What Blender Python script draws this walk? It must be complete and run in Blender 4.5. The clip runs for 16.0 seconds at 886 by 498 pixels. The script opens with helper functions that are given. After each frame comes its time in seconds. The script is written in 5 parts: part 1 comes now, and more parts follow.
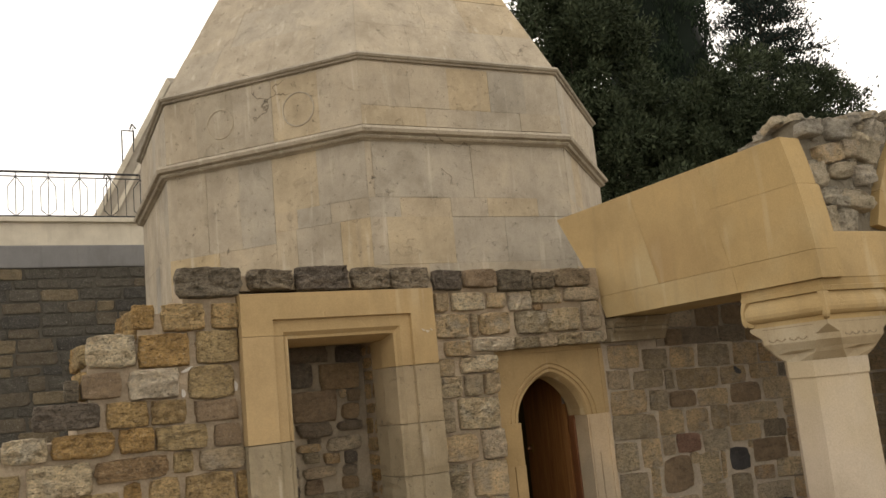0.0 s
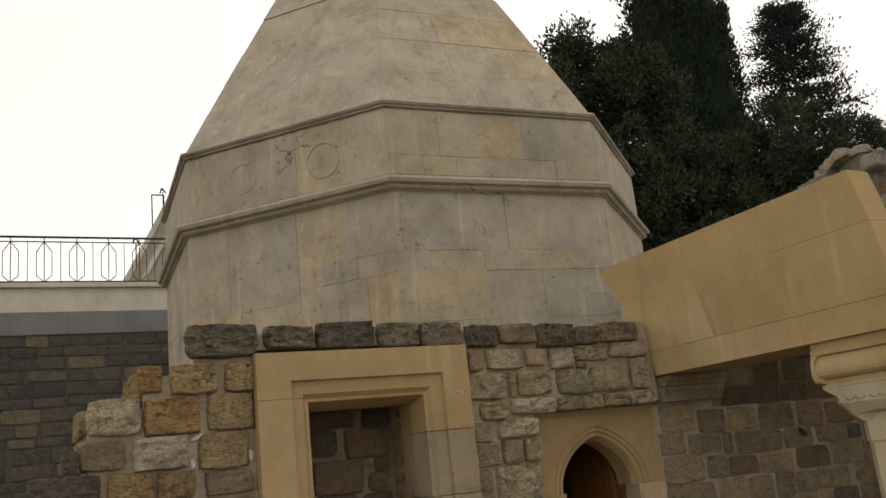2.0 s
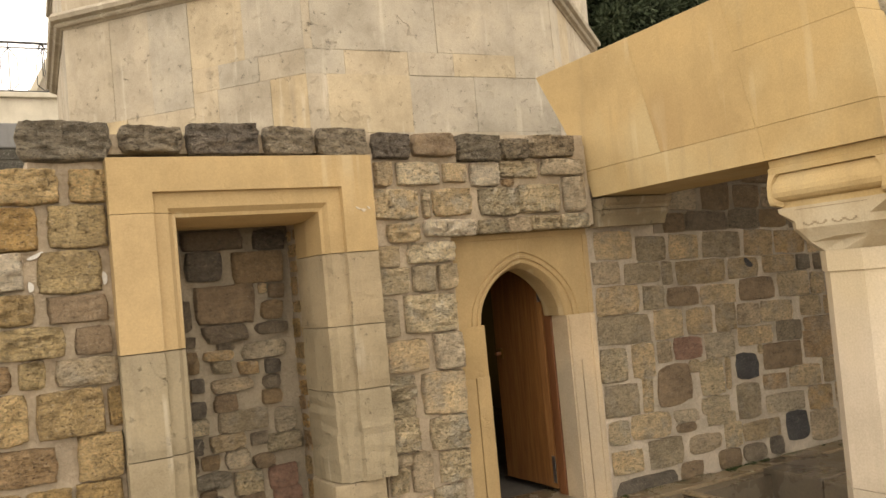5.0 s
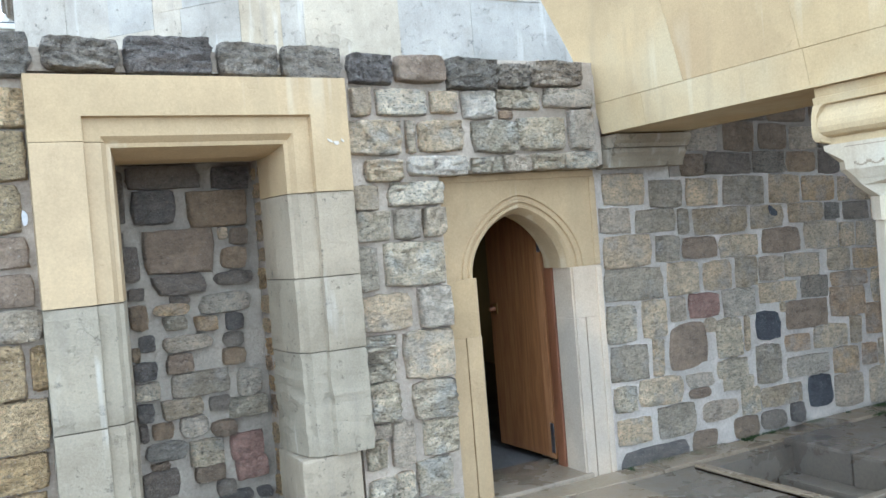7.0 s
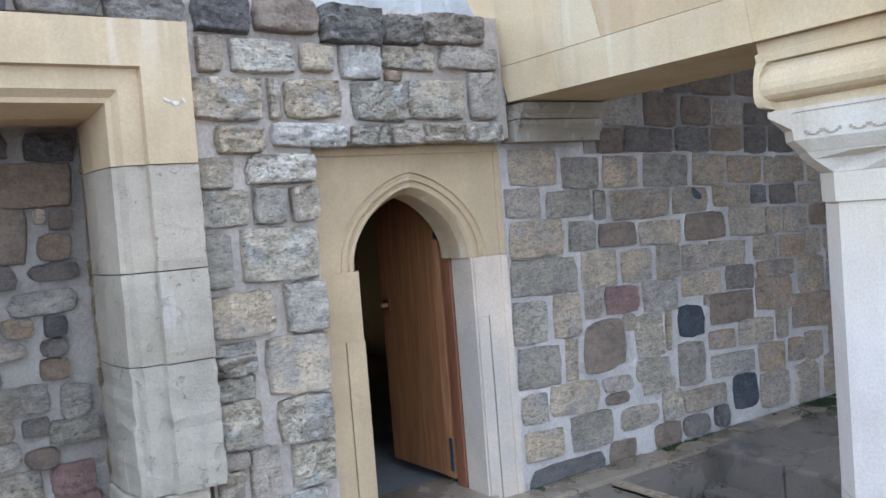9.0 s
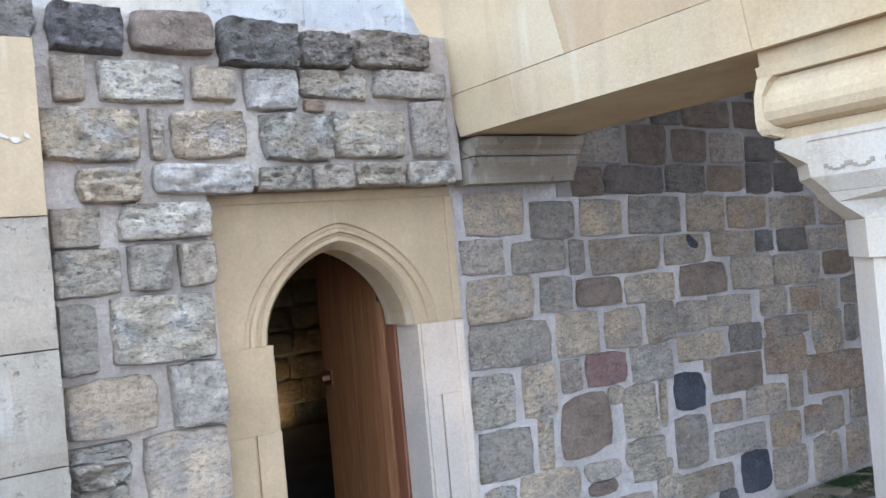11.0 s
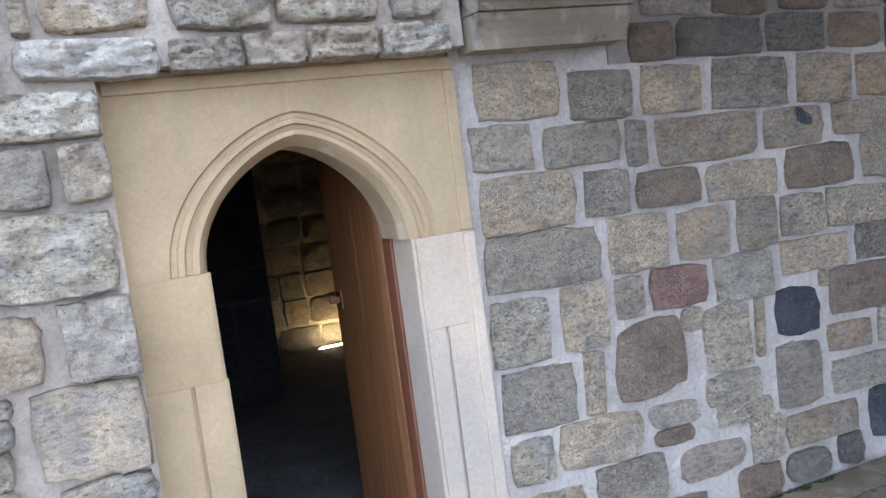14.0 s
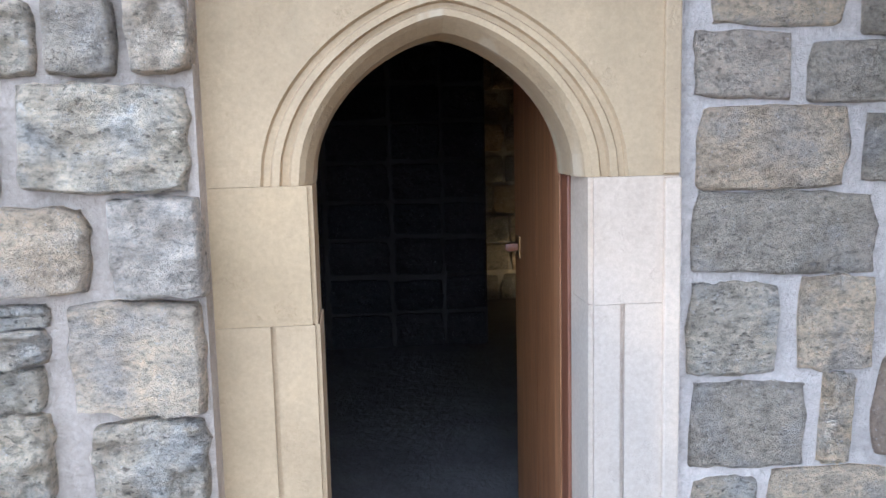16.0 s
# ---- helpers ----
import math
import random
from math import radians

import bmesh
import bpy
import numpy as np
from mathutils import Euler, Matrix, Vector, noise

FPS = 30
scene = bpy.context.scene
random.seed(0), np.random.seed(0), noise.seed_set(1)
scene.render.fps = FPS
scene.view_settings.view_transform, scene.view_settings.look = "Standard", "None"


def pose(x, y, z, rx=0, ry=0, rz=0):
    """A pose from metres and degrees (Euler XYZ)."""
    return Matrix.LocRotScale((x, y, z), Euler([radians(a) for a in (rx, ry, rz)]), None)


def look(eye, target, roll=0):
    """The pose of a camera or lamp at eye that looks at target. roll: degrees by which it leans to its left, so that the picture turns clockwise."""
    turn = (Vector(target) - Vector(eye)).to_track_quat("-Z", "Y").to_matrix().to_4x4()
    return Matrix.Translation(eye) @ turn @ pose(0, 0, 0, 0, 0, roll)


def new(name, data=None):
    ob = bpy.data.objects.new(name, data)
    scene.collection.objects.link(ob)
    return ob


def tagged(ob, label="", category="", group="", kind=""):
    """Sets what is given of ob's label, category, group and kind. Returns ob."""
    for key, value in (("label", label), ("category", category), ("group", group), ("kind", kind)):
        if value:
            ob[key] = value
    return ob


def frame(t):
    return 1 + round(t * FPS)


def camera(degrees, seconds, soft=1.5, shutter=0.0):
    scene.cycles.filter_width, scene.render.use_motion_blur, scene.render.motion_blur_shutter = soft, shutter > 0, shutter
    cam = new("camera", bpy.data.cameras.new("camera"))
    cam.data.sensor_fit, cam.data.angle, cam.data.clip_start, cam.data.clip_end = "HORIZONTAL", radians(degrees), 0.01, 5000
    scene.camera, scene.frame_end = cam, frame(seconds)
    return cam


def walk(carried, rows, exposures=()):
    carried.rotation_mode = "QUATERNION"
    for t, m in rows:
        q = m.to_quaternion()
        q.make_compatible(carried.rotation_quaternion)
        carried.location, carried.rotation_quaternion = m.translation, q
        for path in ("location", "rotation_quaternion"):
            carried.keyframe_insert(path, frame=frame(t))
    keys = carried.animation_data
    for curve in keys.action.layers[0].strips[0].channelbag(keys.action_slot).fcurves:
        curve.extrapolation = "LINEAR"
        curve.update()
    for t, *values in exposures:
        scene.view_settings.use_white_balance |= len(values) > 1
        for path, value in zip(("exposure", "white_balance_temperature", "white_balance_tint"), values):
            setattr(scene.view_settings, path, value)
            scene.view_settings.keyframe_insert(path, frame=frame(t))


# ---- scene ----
cam = camera(54.5, 16.0)
METRES, EYE, TILT, LEAN, TURN = 6.4, 1.676, 0.0, 0.0, -28.6
ROWS = [
    (0.0, 0.0, 0.0, 0.0, 0.91, 9.33, 5.53),
    (0.5, -0.0168, 0.0219, -0.0003, -0.86, 10.3, 5.96),
    (1.0, -0.0193, 0.037, -0.0013, -2.3, 9.63, 5.88),
    (1.5, -0.0119, 0.0632, 0.0032, 1.4, 12.99, 6.02),
    (2.0, 0.0008, 0.0833, -0.0, 3.4, 13.89, 6.02),
    (2.5, -0.0002, 0.106, 0.0058, 2.46, 16.11, 5.56),
    (3.0, -0.0103, 0.1348, 0.0111, 0.35, 22.12, 5.71),
    (3.5, -0.0108, 0.155, 0.0024, 1.66, 22.72, 4.86),
    (4.0, 0.0016, 0.1778, -0.0026, 1.74, 12.05, 4.07),
    (4.5, 0.0258, 0.2052, -0.0039, 0.33, 4.46, 5.61),
    (7.0, 0.0551, 0.3468, -0.0085, 0.25, -1.0, 4.66),
    (7.5, 0.0518, 0.3773, -0.0012, -1.33, -4.92, 4.56),
    (8.0, 0.0486, 0.4166, -0.0013, -8.12, -3.63, 3.93),
    (8.5, 0.0577, 0.4436, -0.0154, -12.21, -3.77, 5.37),
    (9.0, 0.0856, 0.4751, -0.0127, -5.36, -2.34, 4.55),
    (11.5, 0.1506, 0.6179, -0.0066, -5.07, 0.74, 5.3),
    (12.0, 0.1603, 0.638, -0.0075, -4.81, -0.31, 5.41),
    (12.5, 0.168, 0.6714, -0.0125, -5.11, 0.5, 4.82),
    (13.0, 0.1752, 0.7012, -0.0157, -0.43, -6.12, 6.35),
    (13.5, 0.2129, 0.7237, -0.0058, 6.09, -7.06, 4.79),
    (14.0, 0.2327, 0.7368, -0.0138, 4.49, -5.62, 7.35),
    (14.5, 0.2391, 0.7644, -0.021, 2.91, -5.16, 4.81),
    (15.0, 0.2433, 0.8066, -0.0256, 11.34, -6.68, 3.89),
    (15.5, 0.2538, 0.8432, -0.0292, 21.54, -9.19, 3.04),
    (16.0, 0.2573, 0.8654, -0.0328, 23.49, -7.73, 1.37),
]

EXPOSURES = [(0.0, 0.5, 7700, 12), (0.6, 0.17, 7600, 12), (1.2, 0.3, 7800, 12), (2.0, -0.05, 7300, 11), (2.6, -0.32, 6800, 10), (3.0, -0.55, 6500, 8), (3.6, -0.6, 6600, 8), (4.0, -0.3, 7600, 10), (4.5, 0.75, 8500, 13),
             (7.0, 2.05, 4780, 4), (7.6, 2.15, 4680, 10), (8.5, 1.82, 4600, 10), (9.2, 1.87, 4570, 12), (12.5, 2.17, 4650, 13), (14.5, 2.22, 4680, 14), (16.0, 2.4, 4600, 14)]
walk(cam, [(t, pose(0, 0, EYE, TILT, LEAN, TURN) @ pose(METRES * x, METRES * y, METRES * z, 90 + pitch, roll, yaw)) for t, x, y, z, yaw, pitch, roll in ROWS], EXPOSURES)

# ---------------------------------------------------------------- world and lights: an overcast sky
world = bpy.data.worlds.new("overcast")
scene.world = world
world.use_nodes = True
wn, wl = world.node_tree.nodes, world.node_tree.links
sky = wn.new("ShaderNodeTexSky")
sky.sky_type, sky.sun_disc, sky.sun_elevation, sky.sun_rotation = "NISHITA", False, radians(42), radians(35)
grey = wn.new("ShaderNodeHueSaturation")
grey.inputs["Saturation"].default_value = 0.12
cloud = wn.new("ShaderNodeMix")
cloud.data_type = "RGBA"
cloud.inputs["Factor"].default_value = 0.7
cloud.inputs["B"].default_value = (8.6, 8.8, 9.1, 1)
wl.new(sky.outputs[0], grey.inputs["Color"])
wl.new(grey.outputs[0], cloud.inputs["A"])
wl.new(cloud.outputs["Result"], wn["Background"].inputs["Color"])
wn["Background"].inputs["Strength"].default_value = 0.13

sun = new("sun", bpy.data.lights.new("sun", "SUN"))
sun.data.energy, sun.data.angle, sun.data.color = 0.5, radians(30), (1, 0.97, 0.93)
sun.matrix_world = look((5.7, 8.2, 9), (0, 0, 0))


# ---------------------------------------------------------------- materials
def shader(name, rough=0.85):
    m = bpy.data.materials.new(name)
    m.use_nodes = True
    n, l = m.node_tree.nodes, m.node_tree.links
    b = n["Principled BSDF"]
    b.inputs["Roughness"].default_value = rough
    return m, n, l, b


def noise_node(n, l, where, scale, detail=6.0, rough=0.6, stretch=None):
    t = n.new("ShaderNodeTexNoise")
    t.inputs["Scale"].default_value, t.inputs["Detail"].default_value, t.inputs["Roughness"].default_value = scale, detail, rough
    if stretch:
        mp = n.new("ShaderNodeMapping")
        mp.inputs["Scale"].default_value = stretch
        l.new(where, mp.inputs["Vector"])
        where = mp.outputs[0]
    l.new(where, t.inputs["Vector"])
    return t.outputs["Fac"]


def ramp(n, l, fac, stops, mode="LINEAR"):
    r = n.new("ShaderNodeValToRGB")
    r.color_ramp.interpolation = mode
    e = r.color_ramp.elements
    while len(e) < len(stops):
        e.new(0.5)
    for el, (p, c) in zip(e, stops):
        el.position, el.color = p, (*c, 1) if len(c) == 3 else c
    l.new(fac, r.inputs["Fac"])
    return r.outputs["Color"]


def blend(n, l, kind, fac, a, b):
    x = n.new("ShaderNodeMix")
    x.data_type, x.blend_type = "RGBA", kind
    for key, value in (("Factor", fac), ("A", a), ("B", b)):
        if isinstance(value, (int, float)):
            x.inputs[key].default_value = value
        elif isinstance(value, tuple):
            x.inputs[key].default_value = (*value, 1)
        else:
            l.new(value, x.inputs[key])
    return x.outputs["Result"]


def bumped(n, l, b, layers):
    """Bump from (height socket, strength, metres) layers, coarse first."""
    last = None
    for height, strength, metres in layers:
        k = n.new("ShaderNodeBump")
        k.inputs["Strength"].default_value, k.inputs["Distance"].default_value = strength, metres
        l.new(height, k.inputs["Height"])
        if last:
            l.new(last, k.inputs["Normal"])
        last = k.outputs[0]
    l.new(last, b.inputs["Normal"])


def place(n):
    return n.new("ShaderNodeNewGeometry").outputs["Position"]


def rnd(n):
    return n.new("ShaderNodeObjectInfo").outputs["Random"]


def rock(name, palette, pit=0.5, grime=0.5, rough=0.9, spots=(0.62, 0.60, 0.55), island=False, coarse=1.0, mottle=None, shelly=0.0):
    """Rough field stone: a tint a piece, blotches, pits and pale crust; shelly: how deep its bedded holes are."""
    m, n, l, b = shader(name, rough)
    p = place(n)
    pick = n.new("ShaderNodeNewGeometry").outputs["Random Per Island"] if island else rnd(n)
    base = ramp(n, l, pick, palette, "CONSTANT")
    blot = noise_node(n, l, p, 7.0, 5)
    base = blend(n, l, "MULTIPLY", 0.7, base, ramp(n, l, blot, [(0.3, (0.62, 0.6, 0.58)), (0.55, (1, 1, 1)), (0.8, (1.25, 1.2, 1.1))]))
    if mottle:
        for tint, scale in zip(mottle, (4.5, 6.5)):
            where = noise_node(n, l, p, scale, 4, 0.6)
            base = blend(n, l, "MIX", ramp(n, l, where, [(0.5, (0, 0, 0)), (0.66, (0.6, 0.6, 0.6))]), base, tint)
    grain = noise_node(n, l, p, 75.0, 8, 0.75)
    base = blend(n, l, "MULTIPLY", 0.6, base, ramp(n, l, grain, [(0.32, (0.45, 0.43, 0.4)), (0.47, (0.97, 0.97, 0.97)), (0.7, (1.25, 1.24, 1.2))]))
    band = noise_node(n, l, p, 12.0, 9, 0.68, (1, 1, 2.8))
    base = blend(n, l, "MULTIPLY", 0.5, base, ramp(n, l, band, [(0.34, (0.5, 0.48, 0.45)), (0.48, (0.96, 0.96, 0.96)), (0.66, (1.22, 1.21, 1.18))]))
    crust = noise_node(n, l, p, 32.0, 10, 0.72)
    base = blend(n, l, "MULTIPLY", 0.42, base, ramp(n, l, crust, [(0.34, (0.4, 0.38, 0.35)), (0.46, (0.97, 0.97, 0.97)), (0.64, (1.2, 1.19, 1.17))]))
    base = blend(n, l, "MIX", ramp(n, l, crust, [(0.58, (0, 0, 0)), (0.66, (0.45, 0.45, 0.45)), (0.75, (0.8, 0.8, 0.8))]), base, spots)
    dirt = noise_node(n, l, p, 9.0, 10, 0.82)
    base = blend(n, l, "MIX", ramp(n, l, dirt, [(0.33, (grime, grime, grime)), (0.43, (0, 0, 0))]), base, (0.06, 0.055, 0.048))
    fleck = noise_node(n, l, p, 110.0, 4, 0.6)
    base = blend(n, l, "MIX", ramp(n, l, fleck, [(0.62, (0, 0, 0)), (0.69, (0.55, 0.55, 0.55))]), base, (0.68, 0.61, 0.5))
    if shelly:
        bed = noise_node(n, l, p, 34.0, 6, 0.62, (1, 1, 2.2))
        bed_holes = ramp(n, l, bed, [(0.36, (0, 0, 0)), (0.47, (0.9, 0.9, 0.9)), (0.62, (1, 1, 1))])
        base = blend(n, l, "MULTIPLY", shelly, base, ramp(n, l, bed, [(0.36, (0.26, 0.25, 0.23)), (0.46, (0.95, 0.95, 0.94)), (0.64, (1.25, 1.24, 1.22))]))
    tiny = noise_node(n, l, p, 48.0, 3, 0.55, (1, 1, 1.7))
    pits = ramp(n, l, tiny, [(0.33, (0, 0, 0)), (0.4, (1, 1, 1))])
    base = blend(n, l, "MULTIPLY", pit, base, ramp(n, l, tiny, [(0.32, (0.3, 0.28, 0.25)), (0.39, (1, 1, 1))]))
    l.new(base, b.inputs["Base Color"])
    v = n.new("ShaderNodeTexVoronoi")
    v.inputs["Scale"].default_value = 30.0
    l.new(p, v.inputs["Vector"])
    holes = ramp(n, l, v.outputs["Distance"], [(0.08, (0, 0, 0)), (0.36, (1, 1, 1))])
    layer = noise_node(n, l, p, 9.0, 8, 0.65, (1, 1, 2.6))
    first = [(bed_holes, shelly, 0.035)] if shelly else []
    bumped(n, l, b, first + [(layer, coarse * 0.6, 0.04), (holes, pit, 0.02), (band, 1.0, 0.045), (crust, 1.0, 0.035), (pits, 0.8, 0.016), (grain, 0.8, 0.012)])
    return m


def ashlar(name, palette, stain=(0.2, 0.17, 0.13), amount=0.5, rough=0.85, grain_depth=0.004, patch=None, streaks=0.4, weather=False):
    """Dressed stone: a tint a block, soft clouds, dirt and rain streaks."""
    m, n, l, b = shader(name, rough)
    p = place(n)
    base = ramp(n, l, rnd(n), palette)
    cloud_ = noise_node(n, l, p, 1.7, 6, 0.65)
    base = blend(n, l, "MULTIPLY", 1.0, base, ramp(n, l, cloud_, [(0.3, (0.78, 0.77, 0.75)), (0.55, (1, 1, 1)), (0.75, (1.12, 1.1, 1.06))]))
    if patch:
        where = noise_node(n, l, p, 0.9, 3, 0.5)
        base = blend(n, l, "MIX", ramp(n, l, where, [(0.52, (0, 0, 0)), (0.66, (0.8, 0.8, 0.8))]), base, patch)
    grain = noise_node(n, l, p, 90.0, 7, 0.7)
    base = blend(n, l, "MULTIPLY", 0.5, base, ramp(n, l, grain, [(0.3, (0.7, 0.69, 0.67)), (0.7, (1.15, 1.15, 1.15))]))
    drip = noise_node(n, l, p, 4.0, 5, 0.6, (2.2, 2.2, 0.25))
    base = blend(n, l, "MIX", ramp(n, l, drip, [(0.55, (0, 0, 0)), (0.78, (streaks, streaks, streaks))]), base, stain)
    if name in ("golden_sandstone", "weathered_golden_sandstone", "amber_sandstone"):
        run = noise_node(n, l, p, 5.0, 3, 0.5, (1.6, 1.6, 0.12))
        area = noise_node(n, l, p, 1.1, 2, 0.5)
        base = blend(n, l, "MIX", blend(n, l, "MULTIPLY", 1.0, ramp(n, l, run, [(0.56, (0, 0, 0)), (0.62, (0.3, 0.3, 0.3))]), ramp(n, l, area, [(0.5, (0, 0, 0)), (0.6, (1, 1, 1))])), base, (0.55, 0.46, 0.31))
    dirt = noise_node(n, l, p, 14.0, 8, 0.8)
    base = blend(n, l, "MIX", ramp(n, l, dirt, [(0.27, (amount, amount, amount)), (0.4, (0, 0, 0))]), base, stain)
    l.new(base, b.inputs["Base Color"])
    scar = ramp(n, l, noise_node(n, l, p, 6.0, 7, 0.7), [(0.25, (0, 0, 0)), (0.42, (1, 1, 1))])
    layers = [(scar, 0.35, 0.02), (grain, 0.5, grain_depth)]
    if weather:
        pits = ramp(n, l, noise_node(n, l, p, 19.0, 9, 0.72), [(0.33, (0, 0, 0)), (0.40, (1, 1, 1))])
        flake = noise_node(n, l, p, 3.2, 9, 0.66)
        base = blend(n, l, "MULTIPLY", 0.55, base, ramp(n, l, flake, [(0.3, (0.66, 0.64, 0.6)), (0.5, (1, 1, 1)), (0.7, (1.2, 1.19, 1.16))]))
        base = blend(n, l, "MULTIPLY", 0.5, base, pits)
        lime = noise_node(n, l, p, 6.0, 4, 0.55, (1.5, 1.5, 0.16))
        base = blend(n, l, "MIX", ramp(n, l, lime, [(0.6, (0, 0, 0)), (0.7, (0.4, 0.4, 0.4))]), base, (0.60, 0.54, 0.44))
        cr = n.new("ShaderNodeTexVoronoi")
        cr.feature = "DISTANCE_TO_EDGE"
        cr.inputs["Scale"].default_value = 0.8
        bend = n.new("ShaderNodeVectorMath")
        bend.operation = "MULTIPLY_ADD"
        wob = n.new("ShaderNodeTexNoise")
        wob.inputs["Scale"].default_value, wob.inputs["Detail"].default_value = 2.5, 6.0
        l.new(p, wob.inputs["Vector"])
        l.new(wob.outputs["Color"], bend.inputs[0])
        bend.inputs[1].default_value = (0.7, 0.7, 0.7)
        l.new(p, bend.inputs[2])
        l.new(bend.outputs[0], cr.inputs["Vector"])
        where = ramp(n, l, noise_node(n, l, p, 0.9, 3, 0.5), [(0.61, (0, 0, 0)), (0.66, (1, 1, 1))])
        crack = ramp(n, l, cr.outputs["Distance"], [(0.0, (0.4, 0.38, 0.35)), (0.003, (0.4, 0.38, 0.35)), (0.007, (1, 1, 1))])
        base = blend(n, l, "MULTIPLY", where, base, crack)
        l.new(base, b.inputs["Base Color"])
        layers = [(flake, 0.6, 0.03), (scar, 0.6, 0.025), (pits, 0.5, 0.012), (grain, 0.6, grain_depth)]
    bumped(n, l, b, layers)
    return m


GREY_STONES = [(0.0, (0.661, 0.492, 0.293)), (0.16, (0.515, 0.391, 0.237)), (0.3, (0.739, 0.567, 0.349)), (0.46, (0.638, 0.444, 0.237)), (0.56, (0.470, 0.380, 0.256)),
               (0.68, (0.683, 0.535, 0.344)), (0.82, (0.560, 0.385, 0.223)), (0.87, (0.762, 0.578, 0.349)), (0.97, (0.314, 0.268, 0.205))]
SHELLY_STONES = [(0.0, (0.710, 0.570, 0.366)), (0.2, (0.625, 0.509, 0.339)), (0.4, (0.798, 0.646, 0.428)), (0.55, (0.710, 0.529, 0.308)), (0.7, (0.539, 0.447, 0.303)), (0.82, (0.808, 0.672, 0.465))]
WARM_STONES = [(0.0, (0.587, 0.402, 0.184)), (0.18, (0.521, 0.368, 0.184)), (0.34, (0.676, 0.483, 0.249)), (0.5, (0.554, 0.352, 0.143)), (0.64, (0.554, 0.413, 0.220)),
               (0.78, (0.720, 0.524, 0.273)), (0.92, (0.450, 0.299, 0.162))]
DARK_STONES = [(0.0, (0.27, 0.225, 0.165)), (0.35, (0.35, 0.285, 0.205)), (0.65, (0.23, 0.19, 0.15)), (0.85, (0.44, 0.345, 0.235))]
M_grey = rock("grey_field_stone", GREY_STONES, 0.5, 0.2, spots=(0.46, 0.41, 0.34), mottle=((0.58, 0.47, 0.33), (0.46, 0.40, 0.32)), shelly=0.4)
M_shelly = rock("grey_shelly_limestone", SHELLY_STONES, 0.8, 0.15, spots=(0.70, 0.65, 0.56), mottle=((0.66, 0.51, 0.32), (0.52, 0.48, 0.40)), shelly=0.5)
# chamber stone with the room's darkness put into its colour
M_room_shade = rock("shade_black_stone", [(0.0, (0.045, 0.042, 0.036)), (0.5, (0.06, 0.052, 0.042)), (1.0, (0.035, 0.033, 0.03))], 0.5, 0.5, spots=(0.08, 0.07, 0.06))
M_warm = rock("shelly_limestone", WARM_STONES, 0.8, 0.5, spots=(0.66, 0.565, 0.42), shelly=0.5)
M_cap = rock("weathered_coping_stone", DARK_STONES, 0.8, 0.6, spots=(0.42, 0.38, 0.31), shelly=0.6)
M_brown = rock("brown_field_stone", [(0.0, (0.37, 0.265, 0.168)), (1.0, (0.37, 0.265, 0.168))], 0.35, 0.5, spots=(0.450, 0.360, 0.253))
# brown stone whose dark tone also paints shade on the upper right wall
M_dark_brown = rock("dark_brown_stone", [(0.0, (0.336, 0.240, 0.149)), (0.25, (0.266, 0.208, 0.149)), (0.5, (0.392, 0.273, 0.155)), (0.7, (0.210, 0.176, 0.138)), (0.85, (0.308, 0.247, 0.178))], 0.3, 0.5, spots=(0.420, 0.338, 0.230))
M_tan = rock("tan_field_stone", [(0.0, (0.64, 0.525, 0.375)), (0.35, (0.60, 0.475, 0.325)), (0.7, (0.60, 0.50, 0.36))], 0.6, 0.2, spots=(0.68, 0.60, 0.47), shelly=0.4)
M_chalk = rock("chalky_white_stone", [(0.0, (0.75, 0.64, 0.485)), (1.0, (0.77, 0.655, 0.5))], 0.6, 0.15, spots=(0.78, 0.70, 0.57))
M_red = rock("reddish_field_stone", [(0.0, (0.44, 0.26, 0.185)), (1.0, (0.44, 0.26, 0.185))], 0.35, 0.5, spots=(0.468, 0.375, 0.300))
M_slate = rock("dark_slate_stone", [(0.0, (0.115, 0.11, 0.11)), (1.0, (0.115, 0.11, 0.11))], 0.3, 0.4, spots=(0.2, 0.2, 0.19))
M_dark = rock("sooty_wall_stone", [(0.0, (0.12, 0.11, 0.09)), (0.3, (0.17, 0.14, 0.10)), (0.55, (0.09, 0.085, 0.075)), (0.75, (0.24, 0.19, 0.12)), (0.9, (0.14, 0.125, 0.10))], 0.5, 0.6)
M_rubble = rock("vault_rubble", [(0.0, (0.468, 0.413, 0.323)), (0.25, (0.546, 0.457, 0.329)), (0.5, (0.390, 0.356, 0.287)), (0.75, (0.585, 0.521, 0.415))], 0.8, 0.5, coarse=0.25)
M_flat = rock("weathered_vault_stone", [(0.0, (0.50, 0.44, 0.34)), (0.3, (0.58, 0.49, 0.35)), (0.6, (0.42, 0.38, 0.31)), (0.8, (0.62, 0.55, 0.44))], 0.6, 0.2, spots=(0.64, 0.60, 0.52))
M_chips = rock("vault_chips", [(0.0, (0.468, 0.413, 0.323)), (0.25, (0.546, 0.457, 0.329)), (0.5, (0.390, 0.356, 0.287)), (0.75, (0.585, 0.521, 0.415))], 0.8, 0.5, coarse=0.25, island=True)
M_maus = ashlar("mausoleum_limestone", [(0.0, (0.420, 0.358, 0.270)), (0.3, (0.451, 0.383, 0.288)), (0.55, (0.402, 0.355, 0.283)), (0.82, (0.439, 0.364, 0.263)), (0.95, (0.470, 0.364, 0.219)), (1.0, (0.345, 0.322, 0.279))],
                (0.194, 0.171, 0.142), 0.45, 0.85, 0.006, None, 0.4, True)
